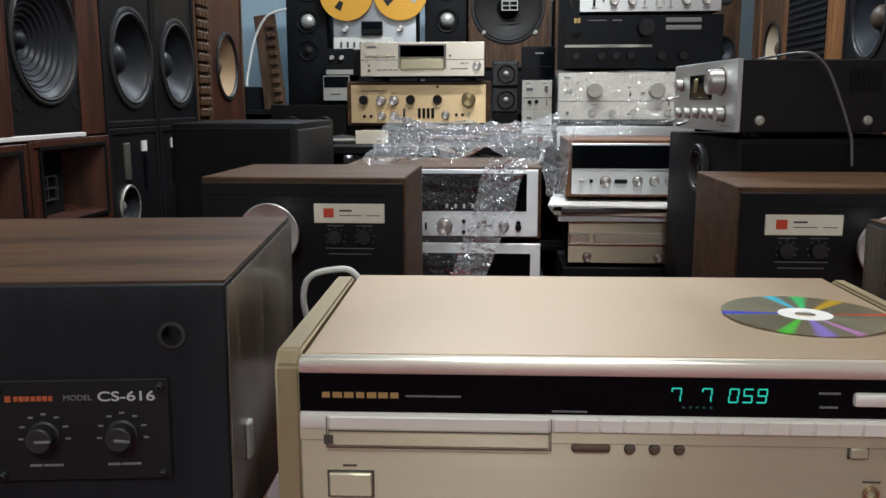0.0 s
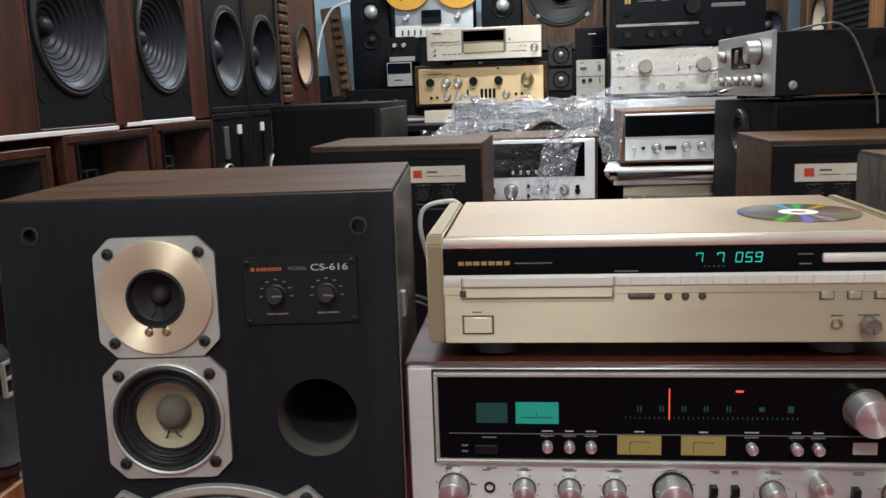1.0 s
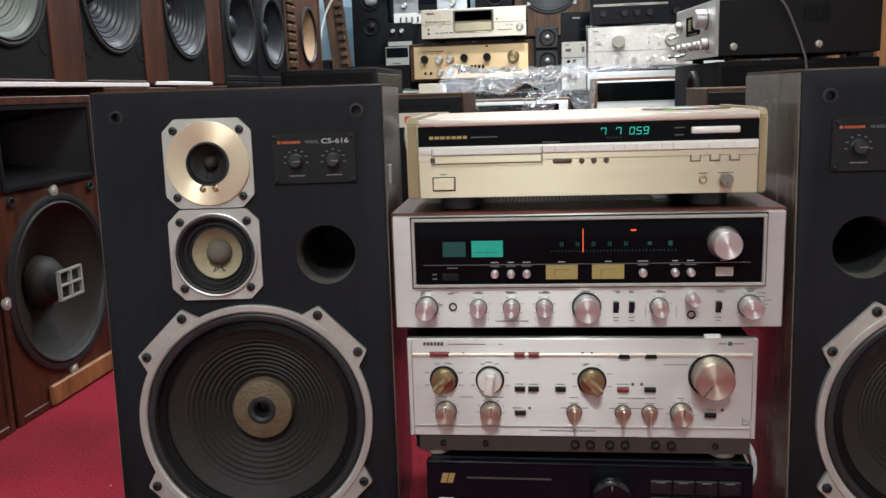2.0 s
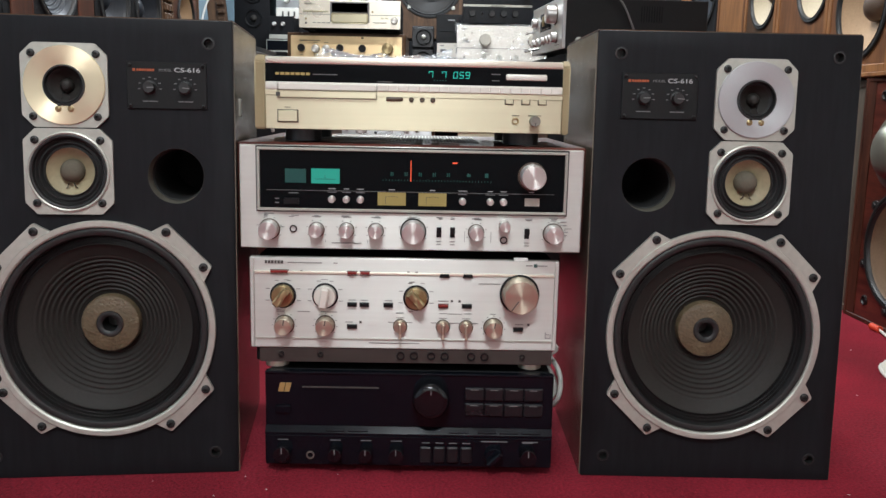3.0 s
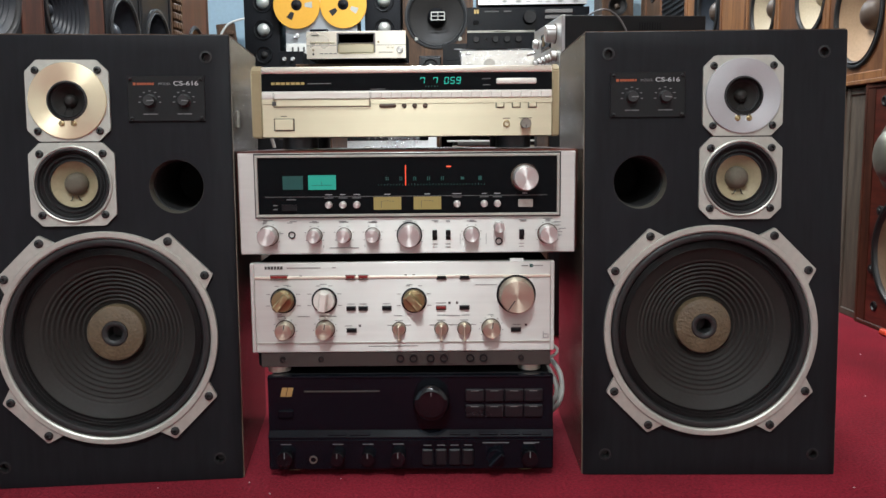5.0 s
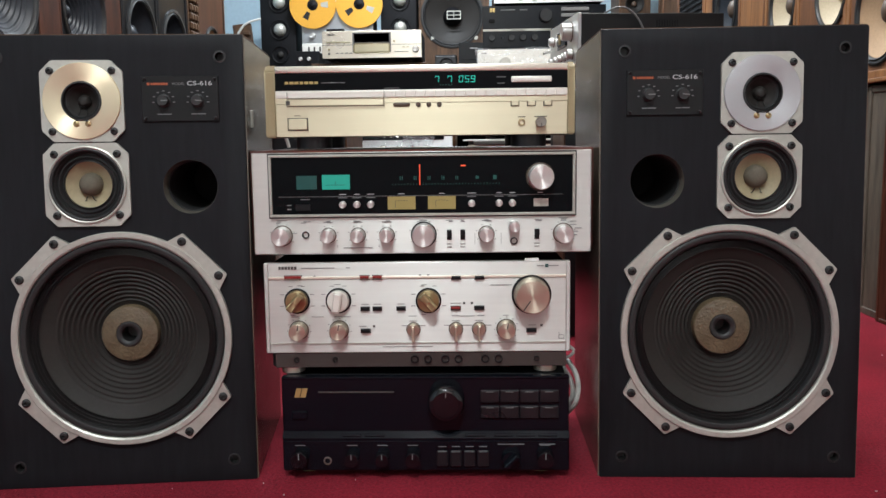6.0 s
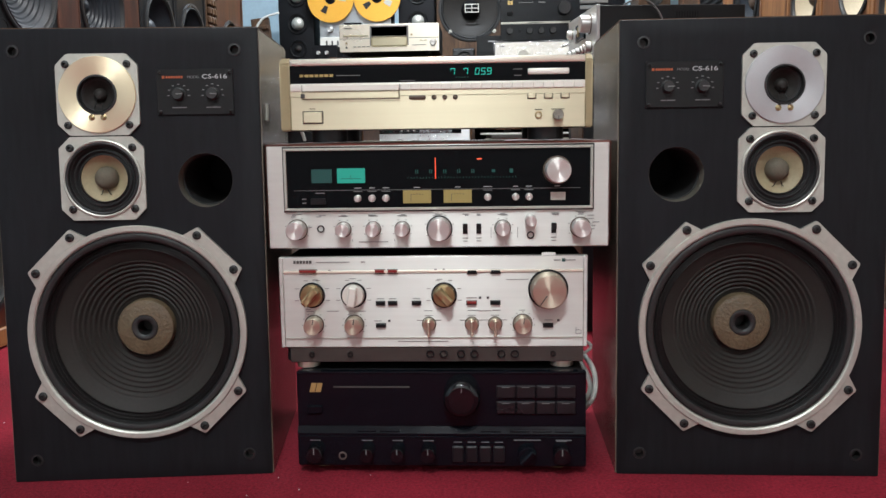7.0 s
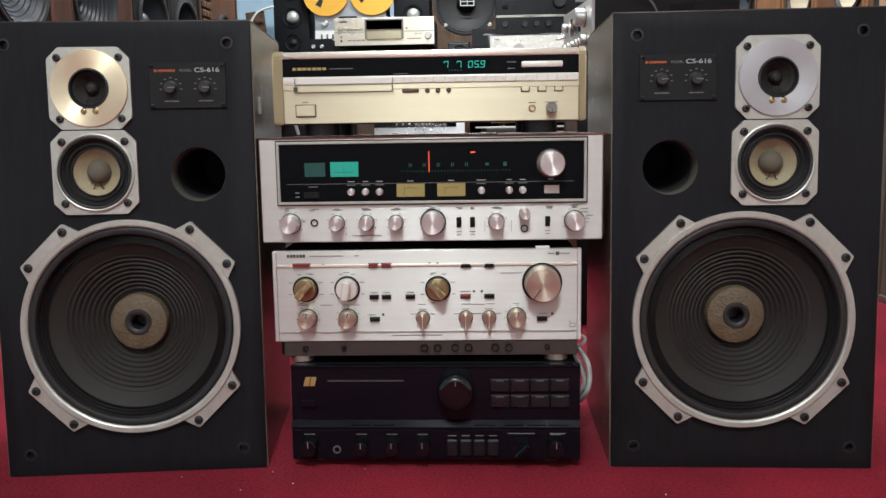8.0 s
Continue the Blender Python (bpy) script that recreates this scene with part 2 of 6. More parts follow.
    teal=lit("teal_meter", (0.015, 0.36, 0.27), 0.62),
    teal_dim=lit("dim_teal_meter", (0.012, 0.10, 0.09), 0.30),
    vfd=lit("teal_digits", (0.03, 0.72, 0.55), 1.0),
    vfd_dim=lit("dim_scale", (0.015, 0.15, 0.13), 0.22),
    needle=lit("red_needle", (1.0, 0.12, 0.05), 1.15),
    meter=lit("yellow_meter", (0.42, 0.32, 0.11), 0.42),
    film=thin_film("clear_film", 0.03, 1.5),
    film_milky=thin_film("milky_film", 0.15, 2.1),
    film_fold=thin_film("folded_film", 0.20, 1.8),
    tube=lit("lamp_tube", (1.0, 0.97, 0.92), 6.0),
)

# ---------- mesh helpers ----------
SHEAR = [Matrix.Identity(4)]


def root(name, m, label, category, group="", kind=""):
    ob = new(name)
    ob.empty_display_size = 0.05
    ob.matrix_basis = m
    return tagged(ob, label, category, group, kind)


def finish(bm, name, material):
    bmesh.ops.recalc_face_normals(bm, faces=bm.faces)
    me = bpy.data.meshes.new(name)
    bm.to_mesh(me)
    bm.free()
    me.polygons.foreach_set("use_smooth", [True] * len(me.polygons))
    me.set_sharp_from_angle(angle=radians(32))
    me.materials.append(M[material])
    return me


def part(name, bm, material, parent, label=""):
    bm.transform(SHEAR[0])
    ob = new(name, finish(bm, name, material))
    ob.parent = parent
    return tagged(ob, label)


def B():
    return bmesh.new()


def add_box(bm, x0, x1, y0, y1, z0, z1, bevel=0.0, seg=1):
    r = bmesh.ops.create_cube(bm, size=1.0, matrix=Matrix.LocRotScale(((x0 + x1) / 2, (y0 + y1) / 2, (z0 + z1) / 2), None, (x1 - x0, y1 - y0, z1 - z0)))
    if bevel:
        es = {e for v in r["verts"] for e in v.link_edges}
        bmesh.ops.bevel(bm, geom=list(es), offset=bevel, segments=seg, affect="EDGES", profile=0.5)
    return bm


def bx(*a, **k):
    return add_box(B(), *a, **k)


def add_lathe(bm, prof, c=(0, 0, 0), n=40, m=None):
    """prof: (radius, distance out of the front); the axis points to -y."""
    rings = []
    for r, h in prof:
        if r < 1e-6:
            rings.append([bm.verts.new((c[0], c[1] - h, c[2]))])
        else:
            rings.append([bm.verts.new((c[0] + r * math.cos(2 * math.pi * i / n), c[1] - h, c[2] + r * math.sin(2 * math.pi * i / n))) for i in range(n)])
    for a, b in zip(rings, rings[1:]):
        for i in range(n):
            j = (i + 1) % n
            if len(a) == 1 and len(b) == 1:
                continue
            if len(a) == 1:
                bm.faces.new((a[0], b[i], b[j]))
            elif len(b) == 1:
                bm.faces.new((a[i], b[0], a[j]))
            else:
                bm.faces.new((a[i], b[i], b[j], a[j]))
    if m:
        bmesh.ops.transform(bm, matrix=m, verts=[v for q in rings for v in q])
    return bm


def lathe(*a, **k):
    return add_lathe(B(), *a, **k)


def add_ring(bm, rin, rout, y0, y1, cx, cz, n=96):
    """A flat plate with a round hole; rout is a radius or a function of the angle. y0 is the front."""
    f = rout if callable(rout) else (lambda a: rout)
    loops = []
    for y, inner in ((y1, True), (y0, True), (y0, False), (y1, False)):
        q = []
        for i in range(n):
            a = 2 * math.pi * i / n
            r = rin if inner else f(a)
            q.append(bm.verts.new((cx + r * math.cos(a), y, cz + r * math.sin(a))))
        loops.append(q)
    for k in range(4):
        a, b = loops[k], loops[(k + 1) % 4]
        for i in range(n):
            j = (i + 1) % n
            bm.faces.new((a[i], b[i], b[j], a[j]))
    return bm


def poly_radius(pts):
    """Radius by angle of a convex outline round the origin."""
    def f(a):
        d = (math.cos(a), math.sin(a))
        best = 1e9
        for (x0, z0), (x1, z1) in zip(pts, pts[1:] + pts[:1]):
            ex, ez = x1 - x0, z1 - z0
            den = d[0] * ez - d[1] * ex
            if abs(den) < 1e-9:
                continue
            t = (x0 * ez - z0 * ex) / den
            u = (x0 * d[1] - z0 * d[0]) / den
            if t > 0 and -1e-6 <= u <= 1 + 1e-6:
                best = min(best, t)
        return best
    return f


def octagon(h, c):
    return [(h, h - c), (h - c, h), (-h + c, h), (-h, h - c), (-h, -h + c), (-h + c, -h), (h - c, -h), (h, -h + c)]


def add_prism(bm, pts, y0, y1):
    a = [bm.verts.new((x, y0, z)) for x, z in pts]
    b = [bm.verts.new((x, y1, z)) for x, z in pts]
    bm.faces.new(a)
    bm.faces.new(b[::-1])
    for i in range(len(pts)):
        j = (i + 1) % len(pts)
        bm.faces.new((a[i], b[i], b[j], a[j]))
    return bm


def add_tube(bm, pts, r, n=8):
    pts = [Vector(p) for p in pts]
    rings = []
    for i, p in enumerate(pts):
        d = (pts[min(i + 1, len(pts) - 1)] - pts[max(i - 1, 0)]).normalized()
        u = d.cross(Vector((0.13, 0.27, 0.95))).normalized()
        w = d.cross(u)
        rings.append([bm.verts.new(p + u * r * math.cos(2 * math.pi * k / n) + w * r * math.sin(2 * math.pi * k / n)) for k in range(n)])
    for a, b in zip(rings, rings[1:]):
        for k in range(n):
            bm.faces.new((a[k], b[k], b[(k + 1) % n], a[(k + 1) % n]))
    bm.faces.new(rings[0])
    bm.faces.new(rings[-1][::-1])
    return bm


def smooth_path(pts, n=10):
    """Catmull-Rom through the points."""
    P = [Vector(p) for p in pts]
    P = [P[0]] + P + [P[-1]]
    out = []
    for a, b, c, d in zip(P, P[1:], P[2:], P[3:]):
        for k in range(n):
            t = k / n
            out.append(0.5 * (2 * b + (c - a) * t + (2 * a - 5 * b + 4 * c - d) * t * t + (3 * b - a - 3 * c + d) * t ** 3))
    return out + [P[-1]]


def cut_holes(ob, holes, boxes=()):
    """Sinks round wells (x, z, radius, depth) and square ones (x0, x1, z0, z1, depth) into the front of a mesh."""
    bm = B()
    for x0, x1, z0, z1, d in boxes:
        add_box(bm, x0, x1, -0.05, d, z0, z1)
    for x, z, r, d in holes:
        add_lathe(bm, [(0, -d), (r, -d), (r, 0.05), (0, 0.05)], (x, 0, z), 40)
    bm.transform(SHEAR[0])
    bmesh.ops.recalc_face_normals(bm, faces=bm.faces)
    me = bpy.data.meshes.new("cutter")
    bm.to_mesh(me)
    bm.free()
    cutter = new("cutter", me)
    cutter.parent = ob.parent
    mod = ob.modifiers.new("wells", "BOOLEAN")
    mod.operation, mod.object, mod.solver = "DIFFERENCE", cutter, "EXACT"
    bpy.context.view_layer.update()
    done = bpy.data.meshes.new_from_object(ob.evaluated_get(bpy.context.evaluated_depsgraph_get()))
    ob.modifiers.clear()
    old, ob.data = ob.data, done
    done.name = old.name
    bpy.data.objects.remove(cutter)
    done.polygons.foreach_set("use_smooth", [True] * len(done.polygons))
    done.set_sharp_from_angle(angle=radians(32))


def lettering(name, text, size, x, y, z, material, parent, align="LEFT", label="", squeeze=1.0, bold=0.0):
    cu = bpy.data.curves.new(name, "FONT")
    cu.body, cu.size, cu.align_x, cu.extrude, cu.offset = text, size, align, 0.0002, bold
    tmp = new("lettering_source", cu)
    bpy.context.view_layer.update()
    me = bpy.data.meshes.new_from_object(tmp.evaluated_get(bpy.context.evaluated_depsgraph_get()))
    bpy.data.objects.remove(tmp)
    me.transform(SHEAR[0] @ Matrix.Translation((x, y, z)) @ Matrix.Rotation(radians(90), 4, "X") @ Matrix.Diagonal((squeeze, 1, 1, 1)))
    me.materials.clear()
    me.materials.append(M[material])
    ob = new(name, me)
    ob.parent = parent
    return tagged(ob, label)


def bars(rows, y, material, parent, name="lettering"):
    """Unreadable print: (x, z, width, height) each."""
    bm = B()
    for x, z, w, h in rows:
        add_box(bm, x - w / 2, x + w / 2, y - 0.0006, y + 0.0004, z - h / 2, z + h / 2)
    ob = part(name, bm, material, parent)
    return tagged(ob, kind="stuff") if len(rows) > 1 else ob


def blocks(x0, x1, z, h, count, y, material, parent, name="badge"):
    """A maker's mark as a row of plain blocks."""
    step = (x1 - x0) / count
    return bars([(x0 + step * (k + 0.5), z, step * (0.82 if k % 3 else 0.70), h) for k in range(count)], y, material, parent, name)


def knob(parent, x, y, z, r, depth=0.018, material="spun", skirt=0.0, pointer=0.0, angle=0, name="knob", label=""):
    bm = B()
    e = r * 0.08
    prof = [(r * 0.98, 0.0), (r, 0.001), (r * 0.96, depth - e), (r * 0.90, depth), (0, depth - 0.0004)]
    add_lathe(bm, prof, (x, y, z), 36)
    k = part(name, bm, material, parent, label)
    if skirt:
        part("skirt", lathe([(skirt, 0.0), (skirt, 0.0025), (r * 1.02, 0.003), (r * 1.02, 0.0005)], (x, y, z), 36), "black", k)
    elif material.startswith("spun") and 0.009 < r < 0.03:
        # Added dark ring standing in for the shadow round the knob's foot.
        part("shadow_ring", lathe([(r * 1.12, 0.0), (r * 1.12, 0.0016), (r * 1.02, 0.002), (r * 1.02, 0.0005)], (x, y, z), 30), "cap_dark", k)
    if pointer:
        b2 = B()
        add_box(b2, -0.0008, 0.0008, -0.0006, 0.0004, r * 0.25, r * 0.9)
        b2.transform(Matrix.Translation((x, y - depth, z)) @ Matrix.Rotation(radians(angle), 4, "Y"))
        part("pointer", b2, "print_d", k)
    return k


def bolt(parent, x, y, z, r=0.006):
    """A socket-head screw in a washer."""
    return part("bolt", lathe([(r * 1.25, 0), (r * 1.25, 0.0015), (r, 0.002), (r, 0.004), (r * 0.55, 0.0045), (r * 0.5, 0.001), (0, 0.001)], (x, y, z), 14), "rubber", parent)


# ---------- the room ----------
X0, X1, Y0, Y1, ZC = -1.95, 2.05, -2.7, 5.1, 2.6


def structure(name, bm, material, label, category):
    ob = new(name, finish(bm, name, material))
    return tagged(ob, label, category, kind="structure")


structure("floor", bx(X0 - 0.1, X1 + 0.1, Y0 - 0.1, Y1 + 0.1, -0.06, 0.0), "carpet", "worn crimson short-pile carpet over the whole floor", "floor")
structure("wall_north", bx(X0 - 0.1, X1 + 0.1, Y1, Y1 + 0.1, 0.0, ZC), "bluewall", "pale blue painted wall behind the shelves", "wall")
structure("wall_south", bx(X0 - 0.1, X1 + 0.1, Y0 - 0.1, Y0, 0.0, ZC), "wall", "plain painted wall", "wall")
structure("wall_west", bx(X0 - 0.1, X0, Y0, Y1, 0.0, ZC), "bluewall", "pale blue painted wall behind the loudspeakers", "wall")
structure("wall_east", bx(X1, X1 + 0.1, Y0, Y1, 0.0, ZC), "wall", "plain painted wall", "wall")
structure("ceiling", bx(X0 - 0.1, X1 + 0.1, Y0 - 0.1, Y1 + 0.1, ZC, ZC + 0.08), "ceil", "plain white painted ceiling", "ceiling")


def ceiling_lamp(x, y, z, lx, turn=0):
    r = root("ceiling_light", pose(x, y, ZC, 0, 0, turn), "white batten with one bare fluorescent tube", "ceiling light", "ceiling lights")
    part("batten", bx(-lx / 2, lx / 2, -0.03, 0.03, -0.045, 0, bevel=0.004), "white", r)
    bm = lathe([(0, -lx / 2 + 0.03), (0.013, -lx / 2 + 0.03), (0.013, lx / 2 - 0.03), (0, lx / 2 - 0.03)], (0, 0, -0.06), 12)
    bm.transform(Matrix.Translation((0, 0, -0.06)) @ Matrix.Rotation(radians(90), 4, "Z") @ Matrix.Translation((0, 0, 0.06)))
    part("lamp_tube", bm, "tube", r)
    return r


for row in LAMPS:
    ceiling_lamp(row[0], row[1], ZC, max(row[3:5]), 90 if row[4] > row[3] else 0)

# ---------- the pair of loudspeakers in front ----------


def woofer_outline(a):
    """Ring with four flat lugs on the diagonals."""
    r0 = 0.1587
    q = a % (math.pi / 2) - math.pi / 4
    lug = [(0.0, 0.0995), (0.1730, 0.0446), (0.1748, 0.0428), (0.1748, -0.0428), (0.1730, -0.0446), (0.0, -0.0995)]
    best = 0
    for (x0, z0), (x1, z1) in zip(lug, lug[1:]):
        dx, dz = math.cos(q), math.sin(q)
        ex, ez = x1 - x0, z1 - z0
        den = dx * ez - dz * ex
        if abs(den) > 1e-9:
            t, u = (x0 * ez - z0 * ex) / den, (x0 * dz - z0 * dx) / den
            if t > 0 and 0 <= u <= 1:
                best = max(best, t)
    return max(r0, best)


def front_speaker(m, at):
    s = root("loudspeaker", at, "black three-way loudspeaker with cast aluminium driver frames on the carpet", "loudspeaker", "pair of front loudspeakers")
    SHEAR[0] = Matrix(((1, 0, 0, 0), (0, 1, 0.042, 0), (0, 0, 1, 0), (0, 0, 0, 1)))
    W, H, D = 0.381, 0.668, 0.31
    cab = part("cabinet", bx(-W / 2, W / 2, 0, D - 0.0, 0, H - 0.002, bevel=0.002, seg=2), "vinyl", s, "black wood-grain vinyl front")
    tw, md, wf, pt = (0.0393 * m, 0.5715), (0.0380 * m, 0.4512), (-0.002 * m, 0.2232), (-0.1082 * m, 0.4460)
    cut_holes(cab, [(*wf, 0.150, 0.10), (*md, 0.052, 0.05), (*tw, 0.03, 0.03), (*pt, 0.0395, 0.22)] + [(x, z, 0.0075, 0.02) for x in (-0.157, 0.157) for z in (0.033, 0.634)])
    for a in (-1, 1):
        part("side_panel", bx(*sorted((a * (W / 2 - 0.001), a * (W / 2 + 0.0015))), 0.004, D, 0.001, H - 0.005), "vinyl_side", s, "grey wood-grain side panel")
    part("top_panel", bx(-W / 2 + 0.001, W / 2 - 0.001, 0.006, D, H - 0.0035, H - 0.0005), "walnut", s, "brown walnut-grain top")
    for x in (-0.157, 0.157):
        for z in (0.033, 0.634):
            part("grille_socket", lathe([(0.0075, -0.018), (0.0075, 0.0), (0.0092, 0.0004), (0.0088, 0.0012), (0.0065, 0.0014), (0.0058, -0.012), (0, -0.012)], (x, 0, z), 20), "rubber", s)
    if m < 0:
        part("side_latch", bx(W / 2 + 0.001, W / 2 + 0.005, 0.046, 0.057, 0.532, 0.558, bevel=0.001), "alu", s, "small metal clip on the side")
    # woofer
    cx, cz = wf
    fr = part("woofer", add_ring(B(), 0.149, woofer_outline, -0.006, 0.002, cx, cz, 640), "alu", s, "cast aluminium frame with four bolted lugs")
    part("rim", lathe([(0.1592, 0.005), (0.1589, 0.0078), (0.1580, 0.0088), (0.1515, 0.0086), (0.1492, 0.0070), (0.1480, 0.003), (0.1474, -0.002)], (cx, 0, cz), 96), "alu", fr)
    part("gasket", lathe([(0.1482, 0.003), (0.1474, 0.0062), (0.1455, 0.0078), (0.1420, 0.0082), (0.1385, 0.0070), (0.1366, 0.0040), (0.1362, -0.003)], (cx, 0, cz), 80), "rubber", fr, "black foam gasket")
    sur = [(0.1366, 0.000)] + [(0.1366 - 0.0126 * k / 36, -0.0015 - 0.004 * k / 36 + 0.0016 * math.cos(k * math.pi / 6)) for k in range(37)] + [(0.1236, -0.0075)]
    part("surround", lathe(sur, (cx, 0, cz), 96), "surround", fr, "pleated treated-cloth surround")
    con = []
    for k in range(161):
        f = k / 160
        r = 0.1238 - f * (0.1238 - 0.039)
        h = -0.0065 - 0.0415 * f ** 0.92
        if 0.0475 < r < 0.1075:
            q = (r - 0.0475) / 0.060
            h += 0.0012 * min(1.0, 6 * (1 - q)) * math.sin(q * 2 * math.pi * 9)
        con.append((r, h))
    part("cone", lathe(con, (cx, 0, cz), 112), "cone", fr, "black ribbed paper cone")
    part("dust_cap", lathe([(0.0428, -0.048), (0.0426, -0.0335), (0.0412, -0.0312), (0.0345, -0.0296), (0.0280, -0.0283), (0.0200, -0.0275), (0.0190, -0.0290)], (cx, 0, cz), 64), "cap", fr, "olive-brown pressed dust cap")
    part("centre_ring", lathe([(0.0196, -0.0290), (0.0190, -0.0268), (0.0176, -0.0263), (0.0130, -0.0270), (0.0112, -0.0285), (0.0108, -0.06), (0, -0.06)], (cx, 0, cz), 40), "rubber", fr)
    for q in range(4):
        for o in (-12.4, 12.4):
            a = radians(45 + 90 * q + o)
            bolt(fr, cx + 0.1695 * math.cos(a), -0.006, cz + 0.1695 * math.sin(a), 0.0052)
    # tweeter
    cx, cz = tw
    pl = part("tweeter", add_ring(B(), 0.0272, poly_radius(octagon(0.0582, 0.0165)), -0.005, 0.0015, cx, cz, 128), "alu", s, "octagonal aluminium tweeter plate")
    # Left disc takes the painted lamp reflection, right disc the plain grey.
    part("face_disc", lathe([(0.0548, 0.004), (0.0547, 0.0076), (0.0541, 0.0083), (0.0285, 0.0083), (0.0274, 0.0080), (0.0270, 0.004)], (cx, 0, cz), 96), "spun_lamp_gold" if m < 0 else "spun_grey", pl, "brushed round face plate")
    part("surround", lathe([(0.0286, 0.0082), (0.0280, 0.0094), (0.0262, 0.0096), (0.0250, 0.0070), (0.0246, 0.0030), (0.0232, 0.0036), (0.0216, 0.0022), (0.0204, 0.0006)], (cx, 0, cz), 56), "rubber", pl)
    part("cone", lathe([(0.0206, 0.0006), (0.0190, -0.0012), (0.0140, -0.0062), (0.0080, -0.0105)], (cx, 0, cz), 48), "cone", pl)
    part("dust_cap", lathe([(0.0098, -0.0105), (0.0095, -0.0060), (0.0080, -0.0018), (0.0050, 0.0012), (0, 0.0024)], (cx, 0, cz), 36), "cone", pl)
    for o in (-0.0084, 0.0084):
        tm = part("terminal", lathe([(0.0043, 0.008), (0.0043, 0.0092), (0.0030, 0.0098), (0.0028, 0.0090), (0.0016, 0.0092), (0.0014, 0.0104), (0, 0.0106)], (cx + o, 0, cz - 0.0325), 18), "brass", pl, "small brass rivet")
        part("lead_tag", bx(cx + o * 0.8 - 0.0022, cx + o * 0.8 + 0.0022, -0.0098, -0.0080, cz - 0.0292, cz - 0.0255, bevel=0.0006), "rubber", tm)
    for o in (-0.0035, 0.0030):
        part("lead_wire", add_tube(B(), smooth_path([(cx + o * 0.8, -0.0045, cz - 0.0078), (cx + o * 1.3, 0.0010, cz - 0.0130), (cx + o * 1.9, -0.0035, cz - 0.0195)], 5), 0.0006, 6), "rubber", pl)
    for a in (-1, 1):
        for b in (-1, 1):
            bolt(pl, cx + a * 0.0434, -0.005, cz + b * 0.0434, 0.0044)
    # midrange
    cx, cz = md
    pl = part("midrange", add_ring(B(), 0.053, poly_radius(octagon(0.0604, 0.0165)), -0.005, 0.0015, cx, cz, 128), "alu", s, "octagonal aluminium midrange plate")
    part("ring", lathe([(0.0566, 0.004), (0.0562, 0.0078), (0.0545, 0.0086), (0.0528, 0.0076), (0.0520, 0.003)], (cx, 0, cz), 72), "alu", pl)
    sur = [(0.0530, 0.004), (0.0526, 0.0074), (0.0508, 0.0086), (0.0488, 0.0080), (0.0476, 0.0052), (0.0468, 0.0030)]
    sur += [(0.0462 - 0.0122 * k / 24, 0.0020 - 0.004 * k / 24 + 0.0018 * math.cos(k * math.pi / 6)) for k in range(25)] + [(0.0334, -0.0040)]
    part("surround", lathe(sur, (cx, 0, cz), 72), "rubber", pl, "rolled black rubber surround")
    part("cone", lathe([(0.0340, -0.0030), (0.0325, -0.0044), (0.0250, -0.0108), (0.0150, -0.0180)], (cx, 0, cz), 64), "cone_olive", pl, "pale olive paper cone")
    part("dust_cap", lathe([(0.0168, -0.0180), (0.0166, -0.0120), (0.0156, -0.0072), (0.0134, -0.0032), (0.0100, -0.0002), (0.0054, 0.0014), (0, 0.0020)], (cx, 0, cz), 44), "cap_grey", pl, "grey-brown felt dust cap")
    for o in (-0.0055, 0.0055):
        part("lead_wire", add_tube(B(), smooth_path([(cx + o * 0.6, 0.0055, cz - 0.0168), (cx + o * 0.9, 0.0060, cz - 0.0205), (cx + o * 1.1, 0.0078, cz - 0.0232), (cx + o * 1.5, 0.0072, cz - 0.0240)], 4), 0.0007, 6), "rubber", pl)
    for a in (-1, 1):
        for b in (-1, 1):
            bolt(pl, cx + a * 0.0443, -0.005, cz + b * 0.0443, 0.0046)
    # port
    cx, cz = pt
    pr = part("port", lathe([(0.0396, -0.0004), (0.0388, -0.002), (0.0382, -0.026)], (cx, 0, cz), 56), "card", s, "cardboard lip of the bass port")
    part("port_tube", lathe([(0.0384, -0.025), (0.0365, -0.0265), (0.0365, -0.205), (0, -0.206)], (cx, 0, cz), 48), "matte", pr, "dark inside of the port")
    # level controls
    cx, cz = -0.0990 * m, 0.5740
    cp = part("control_plate", bx(cx - 0.0552, cx + 0.0552, -0.003, 0.001, cz - 0.0330, cz + 0.0330, bevel=0.001), "plate", s, "black level-control plate")
    y = -0.0031
    blocks(cx - 0.0415, cx - 0.0165, cz + 0.0213, 0.0032, 7, y, "orange", cp)
    bars([(cx - 0.0446, cz + 0.0213, 0.0036, 0.0038)], y, "orange", cp, "emblem")
    lettering("model_lettering", "MODEL", 0.0050, cx - 0.0108, y, cz + 0.0197, "print_g", cp, squeeze=1.08)
    lettering("model_lettering", "CS-616", 0.0088, cx + 0.0103, y, cz + 0.0190, "print_w", cp, squeeze=1.38, bold=0.00008)
    for k, o in enumerate((-0.0235, 0.0252)):
        kb = part("level_knob", lathe([(0.0098, 0.003), (0.0096, 0.0042), (0.0084, 0.0048), (0.0080, 0.0125), (0.0070, 0.0134), (0, 0.0132)], (cx + o, 0, cz - 0.003), 32), "rubber", cp)
        bm = B()
        add_box(bm, -0.0007, 0.0007, -0.0146, -0.0130, -0.0020, 0.0078)
        bm.transform(Matrix.Translation((cx + o, 0, cz - 0.003)) @ Matrix.Rotation(radians((88, 95)[k]), 4, "Y"))
        part("pointer", bm, "print_g", kb)
        bm = B()
